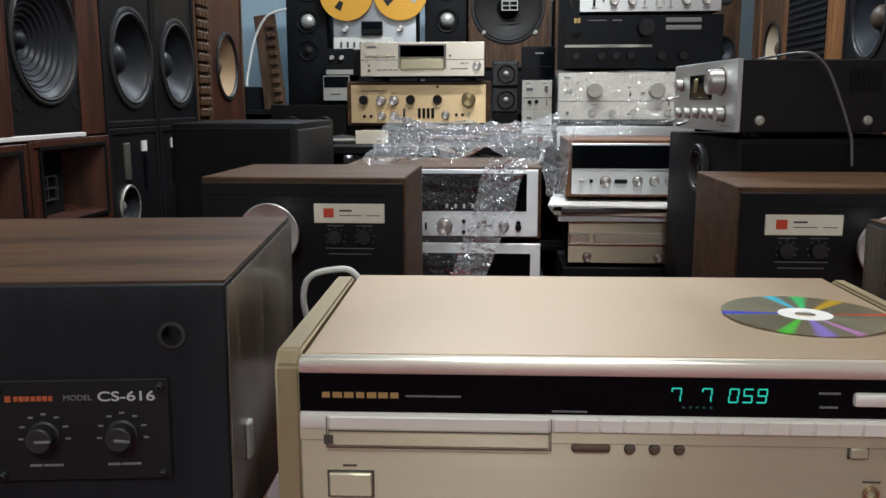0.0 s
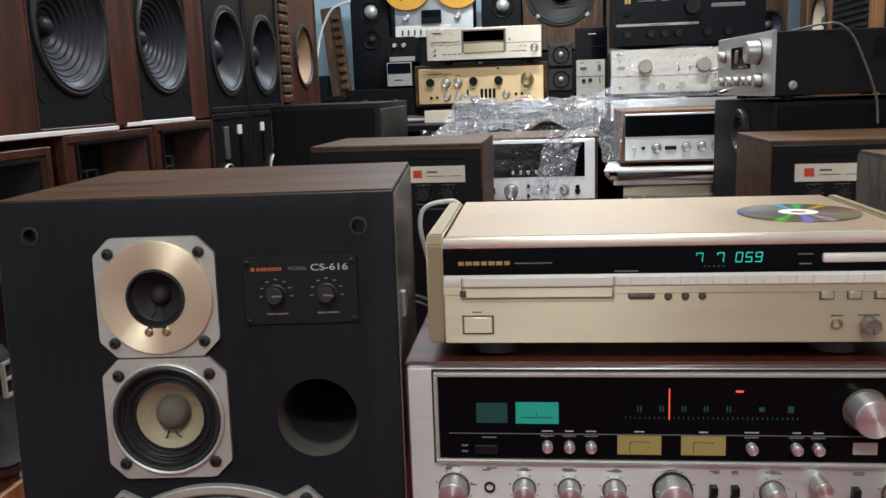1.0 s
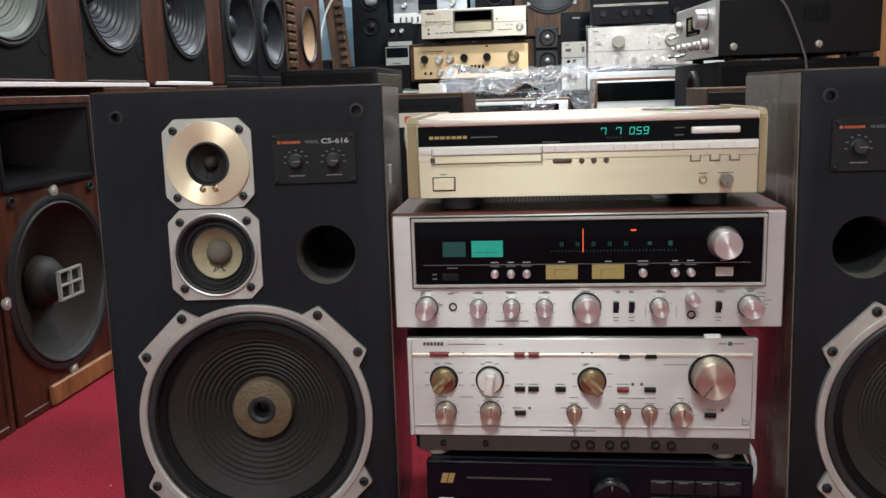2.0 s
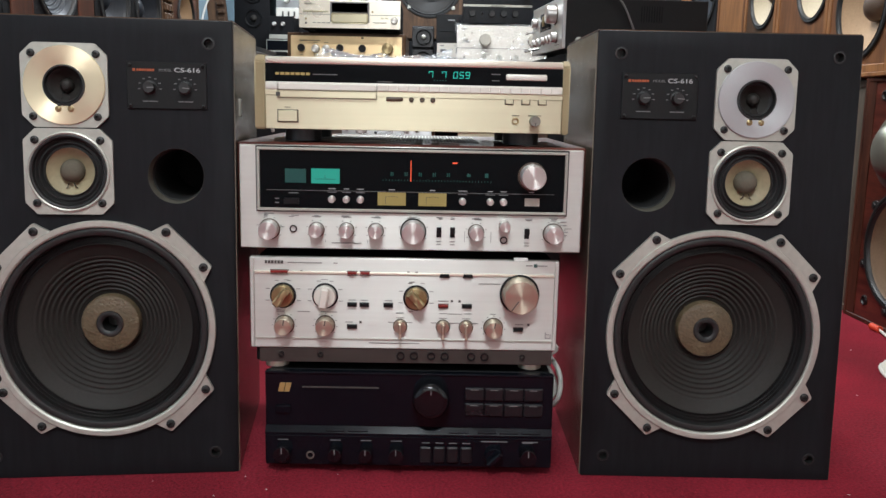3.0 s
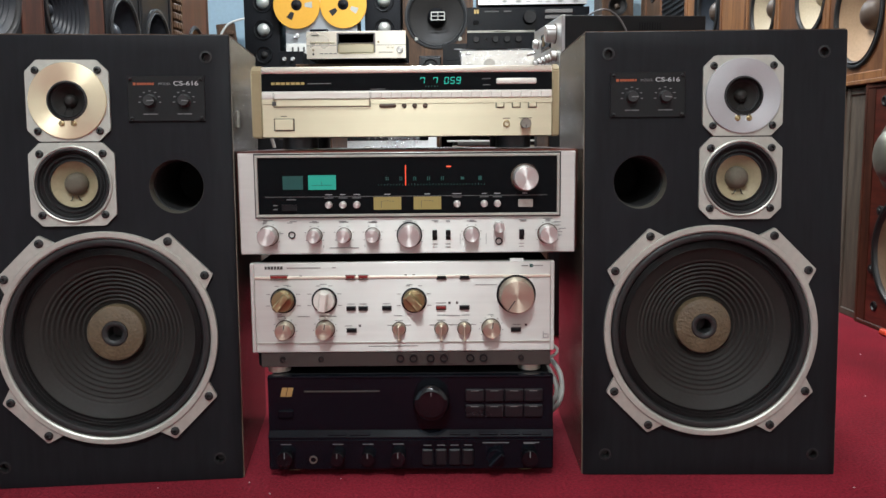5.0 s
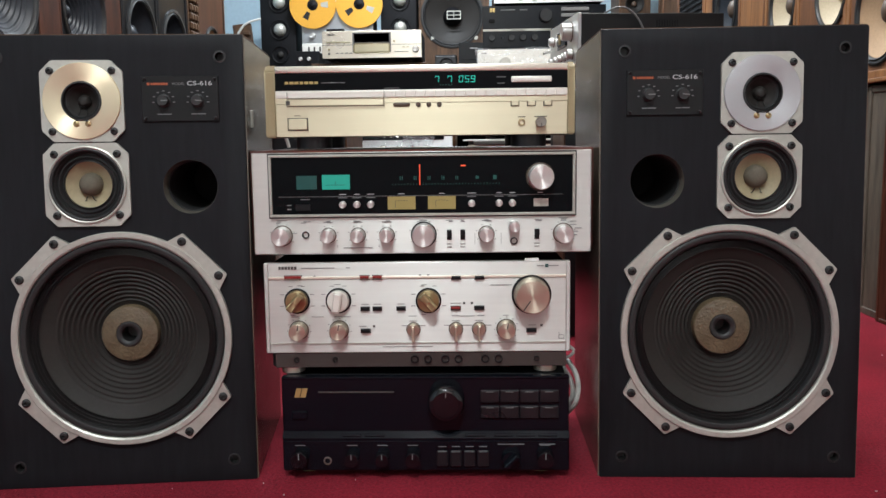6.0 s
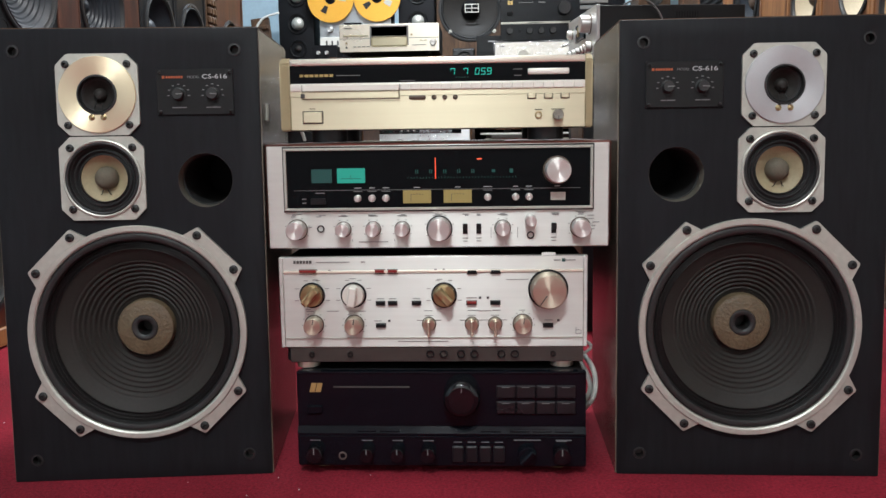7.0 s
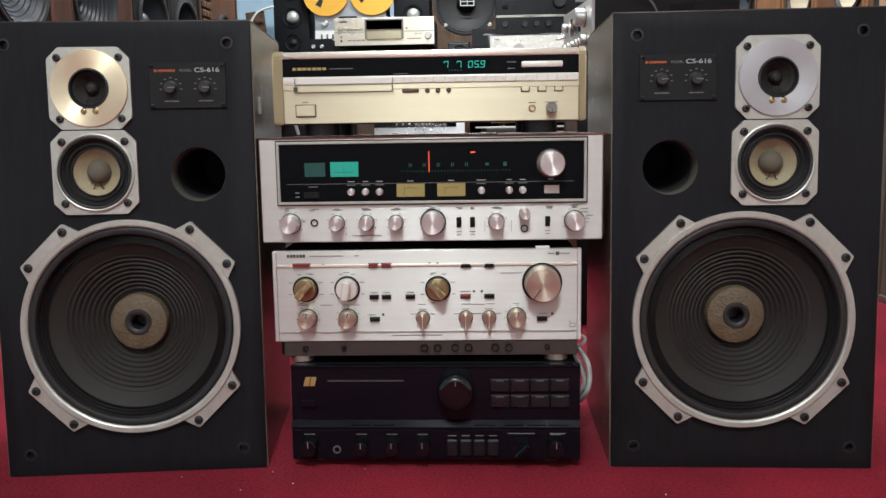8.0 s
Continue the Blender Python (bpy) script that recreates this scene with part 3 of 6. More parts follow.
        for i in range(7):
            a = radians(-8 + 196 * i / 6)
            add_box(bm, cx + o + 0.0148 * math.cos(a) - 0.0016, cx + o + 0.0148 * math.cos(a) + 0.0016, y - 0.0003, y + 0.001, cz - 0.003 + 0.0142 * math.sin(a) - 0.0006, cz - 0.003 + 0.0142 * math.sin(a) + 0.0006)
        part("level_scale", bm, "print_g", cp)
        bars([(cx + o - 0.0060, cz - 0.0222, 0.0075, 0.0014), (cx + o + 0.0048, cz - 0.0222, 0.0120, 0.0014)], y, "print_g", cp)
    for a in (-1, 1):
        for b in (-1, 1):
            bolt(cp, cx + a * 0.0500, -0.003, cz + b * 0.0282, 0.0020)
    SHEAR[0] = Matrix.Identity(4)
    return s


front_speaker(1, pose(0.502, 0.005, 0.0, 0, 0, 0.0))
front_speaker(-1, pose(-0.397, -0.030, 0.0, 0, 0, 6.7))

# ---------- the stack between them ----------


def foot(parent, x, y, r, h, z0, material="black"):
    bm = lathe([(0, 0), (r, 0), (r, h), (0, h)], (0, 0, 0), 28)
    bm.transform(Matrix.Translation((x, y, z0)) @ Matrix.Rotation(radians(-90), 4, "X"))
    return part("foot", bm, material, parent)


def disc_player():
    s = root("disc_player", pose(0.0, 0.026, 0.4985, 0, 0, 1.5), "champagne-gold disc player with khaki cheeks and lit display", "disc player")
    x0, x1, h, d = -0.1655, 0.2630, 0.120, 0.262
    zb = 0.018
    part("body", bx(x0 + 0.001, x1 - 0.001, 0.004, d, zb, h - 0.004), "charcoal", s)
    part("lid", bx(x0 + 0.002, x1 - 0.002, 0.008, d - 0.002, h - 0.004, h + 0.001, bevel=0.001), "champagne_top", s, "satin champagne lid")
    for a, b in ((x0 - 0.0165, x0), (x1, x1 + 0.0115)):
        bm = B()
        add_prism(bm, [(0.002, zb - 0.001), (d - 0.012, zb - 0.001), (d, zb + 0.012), (d, h - 0.018), (d - 0.018, h + 0.003), (0.012, h + 0.003), (0.002, h - 0.006)], a, b)
        bm.transform(Matrix(((0, 1, 0, 0), (1, 0, 0, 0), (0, 0, 1, 0), (0, 0, 0, 1))))
        bmesh.ops.bevel(bm, geom=bm.edges[:], offset=0.002, segments=2, affect="EDGES")
        part("cheek", bm, "khaki", s, "khaki side cheek")
    part("lower_front", bx(x0, x1, -0.001, 0.005, zb, 0.0665, bevel=0.0006), "champagne", s)
    part("front_band", bx(x0, x1, -0.002, 0.005, 0.0665, 0.0835), "champagne", s)
    part("display_window", bx(x0, x1, -0.0012, 0.005, 0.0852, 0.1105), "dial", s, "black display window")
    part("top_trim", bx(x0, x1, -0.003, 0.010, 0.1105, 0.1205, bevel=0.0022, seg=2), "champagne_lt", s, "bright rounded top trim")
    part("middle_trim", bx(x0, x1, -0.0030, 0.003, 0.0735, 0.0852, bevel=0.002, seg=2), "cream_metal", s)
    tr = part("disc_tray", bx(-0.1475, -0.006, -0.0034, 0.002, 0.0625, 0.0832, bevel=0.0012), "champagne", s)
    part("tray_lip", bx(-0.1470, -0.0065, -0.0040, 0.0, 0.0738, 0.0830, bevel=0.001), "cream_metal", tr, "pale upper lip")
    bars([(-0.0765, 0.0622, 0.143, 0.0005), (-0.1481, 0.0725, 0.0005, 0.0205), (-0.0054, 0.0725, 0.0005, 0.0205), (-0.0765, 0.0735, 0.141, 0.0006)], -0.0040, "print_d", tr, "joint")
    bars([(-0.147, 0.0675, 0.006, 0.006)], -0.0040, "print_d", tr, "disc_mark")
    for k in range(18):
        x = -0.0045 + k * (0.2655 / 18)
        part("track_button", bx(x + 0.0004, x + 0.2655 / 18 - 0.0004, -0.0042, 0.002, 0.0742, 0.0832, bevel=0.0008), "cream_metal", s)
    part("power_button", bx(-0.1475, -0.1195, -0.0045, 0.002, 0.0285, 0.0445, bevel=0.001), "champagne", s)
    part("power_surround", bx(-0.1487, -0.1183, -0.0018, 0.002, 0.0273, 0.0457), "print_d", s)
    part("open_button", bx(0.0075, 0.0325, -0.004, 0.002, 0.0605, 0.0665, bevel=0.0025, seg=2), "cap_dark", s)
    for x in (0.0445, 0.0600, 0.0755):
        part("round_button", lathe([(0.0028, 0.001), (0.0028, 0.0035), (0.0022, 0.004), (0, 0.004)], (x, 0, 0.0632), 18), "cap_dark", s)
        part("button_ring", lathe([(0.0037, 0.0), (0.0037, 0.0018), (0, 0.0018)], (x, 0, 0.0632), 18), "print_d", s)
    for x in (0.1862, 0.2102, 0.2342):
        part("button_surround", bx(x - 0.0065, x + 0.0065, -0.0018, 0.002, 0.0588, 0.0672), "print_d", s)
        part("push_button", bx(x - 0.0055, x + 0.0055, -0.004, 0.002, 0.0597, 0.0663, bevel=0.0008), "champagne", s)
    part("headphone_socket", lathe([(0.0052, 0.001), (0.0052, 0.003), (0.0034, 0.0032), (0.0032, -0.006), (0, -0.006)], (0.196, 0, 0.0358), 22), "brass", s)
    knob(s, 0.2238, -0.001, 0.0358, 0.0078, 0.014, "pewter", pointer=0.1, angle=180)
    part("play_button", bx(0.1805, 0.2400, -0.0045, 0.002, 0.0935, 0.1022, bevel=0.002, seg=2), "cream_metal", s)
    y = -0.0014
    blocks(-0.1520, -0.1010, 0.0965, 0.0036, 7, y, "print_gold", s)
    bars([(-0.080, 0.0962, 0.035, 0.0010)], y, "print_g", s)
    bars([(0.166, 0.1015, 0.013, 0.0011), (0.166, 0.0925, 0.011, 0.0011), (0.006, 0.0875, 0.022, 0.001)], y, "print_g", s)
    bars([(-0.134, 0.049, 0.009, 0.001), (0.196, 0.0435, 0.011, 0.001), (0.2238, 0.0438, 0.019, 0.001), (0.044, 0.0703, 0.010, 0.0008), (0.066, 0.0703, 0.016, 0.0008)], -0.0012, "print_d", s)
    seven_segment(s, 0.0685, y, 0.0950, "7", 0.0058, 0.0086)
    seven_segment(s, 0.0874, y, 0.0950, "7", 0.0058, 0.0086)
    for i, c in enumerate("059"):
        seven_segment(s, 0.1043 + 0.0087 * i, y, 0.0950, c, 0.0054, 0.0086)
    bars([(0.0770 + 0.0042 * i, 0.0912, 0.0016, 0.0012) for i in range(5)], y, "vfd_dim", s, "indicator")
    for x in (-0.118, 0.210):
        for yy in (0.05, 0.20):
            foot(s, x, yy, 0.027, 0.019, 0.0, "darkmetal")
    return s


SEG = {"0": "abcdef", "7": "abcf", "2": "abged", "5": "afgcd", "8": "abcdefg", "9": "abcdfg"}


def seven_segment(parent, x, y, z, ch, w, h):
    t = 0.0007
    g = {"a": (w / 2, h, w, t), "d": (w / 2, 0, w, t), "g": (w / 2, h / 2, w, t), "f": (0, h * 0.75, t, h / 2 - t), "b": (w, h * 0.75, t, h / 2 - t), "e": (0, h * 0.25, t, h / 2 - t), "c": (w, h * 0.25, t, h / 2 - t)}
    if ch == "7":
        g["f"] = (0, h * 0.86, t, h * 0.22)
    bars([(x + g[k][0] + 0.12 * g[k][1], z + g[k][1], g[k][2], g[k][3]) for k in SEG[ch]], y, "vfd", parent, "digit")


disc_player()


def compact_disc():
    s = root("compact_disc", pose(0.1900, 0.1480, 0.6200, 0, 0, 180), "silver compact disc lying label-side down on the player", "disc")
    bm = lathe([(0.060, 0), (0.060, 0.0012), (0.0195, 0.0012), (0.0195, 0.0)], n=72)
    bm.transform(Matrix.Rotation(radians(-90), 4, "X"))
    part("data_ring", bm, "rainbow", s, "data surface with painted rainbow sheen")
    bm = lathe([(0.0195, 0), (0.0195, 0.0011), (0.0075, 0.0011), (0.0075, 0.0)], n=48)
    bm.transform(Matrix.Rotation(radians(-90), 4, "X"))
    part("hub", bm, "white", s, "clear white hub")
    return s


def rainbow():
    """Diffraction sheen painted as base colour: the hue runs round the disc in spokes."""
    m, nt, b = nodes_of("painted_disc_sheen")
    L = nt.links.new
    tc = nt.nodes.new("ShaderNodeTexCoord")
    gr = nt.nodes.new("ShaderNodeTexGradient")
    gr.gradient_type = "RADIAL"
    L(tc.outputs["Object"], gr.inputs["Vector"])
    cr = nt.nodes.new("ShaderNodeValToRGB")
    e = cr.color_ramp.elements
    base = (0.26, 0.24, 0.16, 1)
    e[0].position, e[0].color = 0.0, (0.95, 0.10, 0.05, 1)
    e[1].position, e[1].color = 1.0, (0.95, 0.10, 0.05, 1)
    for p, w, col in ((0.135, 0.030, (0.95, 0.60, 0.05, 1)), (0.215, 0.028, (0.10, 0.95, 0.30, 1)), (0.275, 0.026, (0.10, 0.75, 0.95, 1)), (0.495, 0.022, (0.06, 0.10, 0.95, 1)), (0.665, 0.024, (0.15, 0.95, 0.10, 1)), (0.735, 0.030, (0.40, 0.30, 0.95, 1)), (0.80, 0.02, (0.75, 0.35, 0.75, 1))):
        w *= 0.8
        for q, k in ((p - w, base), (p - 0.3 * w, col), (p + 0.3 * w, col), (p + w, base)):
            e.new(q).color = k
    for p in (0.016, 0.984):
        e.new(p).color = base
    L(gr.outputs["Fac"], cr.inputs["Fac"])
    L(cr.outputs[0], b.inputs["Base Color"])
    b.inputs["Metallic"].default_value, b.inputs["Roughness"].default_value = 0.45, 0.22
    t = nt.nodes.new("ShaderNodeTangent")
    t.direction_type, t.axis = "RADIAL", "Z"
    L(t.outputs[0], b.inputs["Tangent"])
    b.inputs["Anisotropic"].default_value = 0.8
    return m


M["rainbow"] = rainbow()
compact_disc()


def receiver():
    s = root("receiver", pose(0.0, 0.022, 0.338, 0, 0, 1.4), "silver-faced stereo receiver in a rosewood case with lit green dial", "receiver")
    x0, x1, h = -0.2040, 0.2985, 0.1555
    part("case", bx(x0 - 0.004, x1 + 0.004, 0.006, 0.40, 0.008, h + 0.003, bevel=0.002), "rosewood", s, "dark rosewood case")
    part("face", bx(x0, x1, -0.004, 0.008, 0.004, h, bevel=0.0015), "brushed_pink", s, "brushed silver faceplate")
    a0, a1, b0, b1 = -0.1775, 0.2740, 0.0605, 0.1525
    bm = B()
    for q in ((a0, a1, b1 - 0.004, b1), (a0, a1, b0, b0 + 0.004), (a0, a0 + 0.004, b0 + 0.004, b1 - 0.004), (a1 - 0.004, a1, b0 + 0.004, b1 - 0.004)):
        add_box(bm, q[0], q[1], -0.0105, -0.003, q[2], q[3], bevel=0.0008)
    part("bezel", bm, "alu", s, "bright bezel round the dial")
    bm = B()
    for q in ((a0 - 0.0022, a1 + 0.0022, b1, b1 + 0.002), (a0 - 0.0022, a1 + 0.0022, b0 - 0.002, b0), (a0 - 0.0022, a0, b0, b1), (a1, a1 + 0.0022, b0, b1)):
        add_box(bm, q[0], q[1], -0.0050, -0.003, q[2], q[3])
    part("bezel_gap", bm, "matte", s, "dark gap round the bezel")
    part("dial_glass", bx(a0 + 0.004, a1 - 0.004, -0.0065, -0.003, b0 + 0.004, b1 - 0.004), "dial", s, "black glass tuning dial")
    y = -0.0067
    part("signal_meter", bx(-0.099, -0.058, y - 0.0008, y + 0.001, 0.101, 0.1225), "teal", s, "lit teal meter")
    part("tuning_meter", bx(-0.137, -0.107, y - 0.0006, y + 0.001, 0.1015, 0.1215), "teal_dim", s)
    bars([(-0.079, 0.1075, 0.030, 0.0006), (-0.079, 0.110, 0.0006, 0.006)], y - 0.001, "teal_dim", s, "meter_scale")
    part("dial_needle", bx(0.0450, 0.0460, y - 0.0012, y + 0.001, 0.106, 0.1365), "needle", s, "red dial needle")
    bars([(0.1095, 0.1340, 0.007, 0.0018)], y, "needle", s, "indicator")
    bars([(0.018 + 0.0205 * i + o, 0.1165, 0.0012, 0.0055) for i in range(5) for o in (-0.0014, 0.0014)] + [(0.156, 0.1165, 0.005, 0.006), (0.130, 0.1165, 0.005, 0.004)], y, "vfd_dim", s, "dial_scale")
    bars([(0.005 + 0.0045 * i, 0.1075, 0.0007, 0.0022) for i in range(36)], y, "vfd_dim", s, "dial_scale")
    bars([(0.046, 0.0905, 0.42, 0.0006)], y, "print_g", s, "dial_line")
    for x in (0.018, 0.0775):
        mt = part("level_meter", bx(x - 0.0205, x + 0.0205, y - 0.0008, y + 0.001, 0.0705, 0.0895), "meter", s, "yellow-lit level meter")
        bars([(x - 0.008 + 0.004 * i, 0.084 - 0.0004 * abs(i - 2), 0.0025, 0.0007) for i in range(5)] + [(x - 0.009, 0.078, 0.0006, 0.010)], y - 0.001, "print_d", mt, "meter_scale")
    for x in (-0.0690, -0.0480, -0.0275, 0.1215, 0.1620, 0.1815):
        part("push_knob", lathe([(0.0052, 0.0065), (0.0052, 0.014), (0.0042, 0.0155), (0, 0.0158)], (x, 0, 0.0785), 20), "spun", s)
        bars([(x, 0.0885, 0.013, 0.0011)], y, "print_g", s)
    part("power_switch", bx(-0.139, -0.117, y - 0.003, y + 0.001, 0.070, 0.079, bevel=0.0006), "black", s)
    bars([(-0.149, 0.078, 0.006, 0.0016), (-0.149, 0.072, 0.006, 0.0016), (-0.125, 0.0865, 0.014, 0.0012)], y, "print_g", s)
    part("badge", bx(0.213, 0.2345, y - 0.001, y + 0.001, 0.073, 0.0845), "alu", s, "small silver badge")
    knob(s, 0.2225, -0.0065, 0.1165, 0.0185, 0.026, "spun", name="tuning_knob", label="large turned tuning knob")
    z = 0.0325
    for x, r, dp in ((-0.1610, 0.0140, 0.022), (-0.0920, 0.0105, 0.02), (-0.0480, 0.0105, 0.02), (-0.0050, 0.0105, 0.02), (0.0500, 0.0172, 0.026), (0.1430, 0.0110, 0.02), (0.2570, 0.0138, 0.022)):
        knob(s, x, -0.004, z, r, dp, "spun", skirt=r * 1.12 if r > 0.015 else 0)
        bars([(x + (r + 0.004) * math.cos(radians(q)), z + (r + 0.004) * math.sin(radians(q)), 0.0022, 0.0009) for q in range(-30, 211, 48)] + [(x, z + r + 0.009, 0.014, 0.0012)], -0.0045, "print_f", s)
    knob(s, 0.1840, -0.004, 0.0440, 0.0082, 0.022, "spun")
    for x, zz in ((-0.1260, 0.0335), (0.1840, 0.0215)):
        part("socket", lathe([(0.0055, 0.003), (0.0055, 0.006), (0.0038, 0.0062), (0.0036, -0.003), (0, -0.003)], (x, 0, zz), 20), "black", s)
    for x in (0.0880, 0.1080, 0.2180):
        part("slide_switch", bx(x - 0.0036, x + 0.0036, -0.012, -0.002, 0.030, 0.0395, bevel=0.0008), "black", s)
        part("switch_slot", bx(x - 0.0036, x + 0.0036, -0.0046, -0.002, 0.024, 0.030), "matte", s)
        bars([(x, 0.018, 0.008, 0.001), (x, 0.0135, 0.007, 0.001)], -0.0045, "print_f", s)
    bars([(-0.048, 0.0135, 0.044, 0.0012), (-0.079, 0.016, 0.0007, 0.004), (-0.017, 0.016, 0.0007, 0.004), (0.126, 0.0255, 0.0007, 0.016), (0.165, 0.0255, 0.0007, 0.016)], -0.0045, "print_f", s)
    rng = random.Random(4)
    bars([(x + rng.uniform(-0.003, 0.003), z, rng.uniform(0.005, 0.012), 0.0010) for x in (-0.165, -0.126, -0.092, -0.048, -0.005, 0.048, 0.088, 0.108, 0.143, 0.218, 0.257) for z in (0.0515, 0.0535)], -0.0045, "print_g", s)
    bars([(0.275 + rng.uniform(-0.004, 0.006), 0.030 + 0.005 * k, 0.010, 0.0009) for k in range(5)] + [(-0.142 + 0.0, 0.036, 0.006, 0.0009)], -0.0045, "print_g", s)
    bars([(x, z, rng.uniform(0.006, 0.013), 0.0010) for x in (-0.069, -0.048, -0.0275, 0.018, 0.0775, 0.1215, 0.162, 0.1815, 0.2225) for z in (0.0935,)], y, "print_w", s)
    # slotted lid
    bm = B()
    for i in range(46):
        x = -0.10 + i * 0.0055
        add_box(bm, x, x + 0.0028, 0.10, 0.34, h + 0.0015, h + 0.0042)
    part("vent_grille", bm, "alu", s, "slotted metal ventilation grille")
    for x in (-0.15, 0.245):
        for yy in (0.06, 0.34):
            foot(s, x, yy, 0.016, 0.009, -0.0005)
    return s


receiver()


def integrated():
    s = root("integrated_amplifier", pose(0.0042, 0.012, 0.157, 0, 0, 1.3), "satin silver integrated amplifier with many turned knobs", "amplifier")
    x0, x1, z0, z1 = -0.1925, 0.2625, 0.037, 0.174
    part("body", bx(x0 + 0.006, x1 - 0.006, 0.004, 0.36, 0.014, z1 - 0.003, bevel=0.002), "charcoal", s)
    part("face", bx(x0, x1, -0.006, 0.005, z0, z1, bevel=0.0012), "brushed_pink", s, "satin silver faceplate")
    for x in (x0, x1 - 0.0065):
        part("face_edge", bx(x, x + 0.0065, -0.0075, 0.004, z0 + 0.0005, z1 - 0.0005, bevel=0.001), "brushed_pink", s)
    part("upper_strip", bx(x0 + 0.0065, x1 - 0.0065, -0.0085, -0.005, z1 - 0.0245, z1 - 0.0205, bevel=0.001), "champagne_lt", s)
    part("lower_strip", bx(x0 + 0.0065, x1 - 0.0065, -0.0075, -0.005, z0 + 0.0135, z0 + 0.0155), "alu", s)
    und = part("base_panel", bx(x0 + 0.012, x1 - 0.005, -0.0035, 0.03, 0.014, z0, bevel=0.001), "basepanel", s, "recessed lower panel with jacks")
    for x in (0.030, 0.050, 0.076, 0.096, 0.136, 0.156):
        part("jack", lathe([(0.0062, 0.0), (0.0062, 0.003), (0.0042, 0.003), (0.004, -0.004), (0, -0.004)], (x, -0.0035, 0.026), 18), "black", und)
    for x in (-0.148, -0.090, 0.213):
        part("jack", lathe([(0.0042, 0.0), (0.0042, 0.003), (0.0028, 0.003), (0.0026, -0.003), (0, -0.003)], (x, -0.0035, 0.026), 16), "black", und)
    y = -0.006
    # Cream on the second knob paints in the white reflection of its bright metal.
    for x, z, r, mt, dp in ((-0.144, 0.117, 0.0165, "brass", 0.022), (-0.0822, 0.117, 0.0165, "cream_metal", 0.022), (0.052, 0.116, 0.0165, "brass", 0.022)):
        k = knob(s, x, y, z, r, dp * 0.55, mt, skirt=r * 1.16)
        bm = B()
        add_box(bm, -r * 0.36, r * 0.36, -dp - 0.004, -dp * 0.5, -r * 0.88, r * 0.88, bevel=0.002)
        bm.transform(Matrix.Translation((x, y, z)) @ Matrix.Rotation(radians({-0.144: 40, -0.0822: 8, 0.052: -42}[x]), 4, "Y"))
        part("grip", bm, mt, k)
        bars([(x + (r + 0.008) * math.cos(radians(q)), z + (r + 0.007) * math.sin(radians(q)), 0.006, 0.001) for q in range(-20, 201, 44)], y - 0.0001, "print_f", s)
    knob(s, 0.205, y, 0.1240, 0.0262, 0.028, "spun_warm", skirt=0.0295, pointer=0.1, angle=215, name="volume_knob", label="large turned volume knob")
    for x in (-0.1425, -0.0822, 0.1675):
        knob(s, x, y, 0.0725, 0.0132, 0.02, "spun_warm", pointer=0.1, angle=10)
        bars([(x + 0.0175 * math.cos(radians(q)), 0.0725 + 0.0175 * math.sin(radians(q)), 0.002, 0.001) for q in range(-40, 221, 32)], y - 0.0001, "print_f", s)
    for x in (0.0290, 0.0925, 0.1270):
        k = knob(s, x, y, 0.0725, 0.0096, 0.009, "spun_warm")
        part("lever", bx(x - 0.0022, x + 0.0022, y - 0.017, y - 0.006, 0.056, 0.0795, bevel=0.001), "spun_warm", k)
        bars([(x - 0.013, 0.078, 0.010, 0.001), (x + 0.013, 0.078, 0.010, 0.001), (x, 0.085, 0.012, 0.001)], y - 0.0001, "print_f", s)
    for x, z, w, mt in ((-0.149, 0.152, 0.025, "redbtn"), (-0.0425, 0.1515, 0.0135, "redbtn"), (-0.0235, 0.1515, 0.0135, "redbtn"), (0.0935, 0.150, 0.0135, "charcoal"), (0.1280, 0.150, 0.0135, "charcoal"),
                         (-0.0425, 0.104, 0.0125, "charcoal"), (-0.0245, 0.104, 0.0125, "charcoal"), (0.0110, 0.104, 0.0125, "charcoal"), (0.0925, 0.104, 0.0135, "redbtn"), (0.1275, 0.104, 0.0135, "charcoal"), (-0.0425, 0.0705, 0.0135, "charcoal"), (0.205, 0.0695, 0.0135, "charcoal")):
        part("button_recess", bx(x - w / 2 - 0.001, x + w / 2 + 0.001, y - 0.0006, y + 0.002, z - 0.0036, z + 0.0036), "print_d", s)
        part("push_button", bx(x - w / 2, x + w / 2, y - 0.006, y + 0.001, z - 0.0010, z + 0.0028, bevel=0.0008), mt, s)
    bars([(x, z, 0.0035, 0.0035) for x, z in ((0.0400, 0.1535), (0.0520, 0.1535), (0.1050, 0.1115), (0.1165, 0.1115), (-0.0300, 0.0775), (0.2200, 0.0770), (-0.1170, 0.1530))], y - 0.0002, "print_d", s, "indicator")
    blocks(-0.1710, -0.1430, 0.1665, 0.0046, 6, y - 0.0001, "print_d", s)
    bars([(-0.112, 0.1662, 0.050, 0.0012), (-0.067, 0.1662, 0.006, 0.0014), (0.218, 0.1668, 0.010, 0.0016), (0.236, 0.1668, 0.018, 0.0014)], y - 0.0001, "print_f", s)
    bars([(0.2275, 0.1668, 0.005, 0.005)], y - 0.0001, "teal_dim", s, "badge")
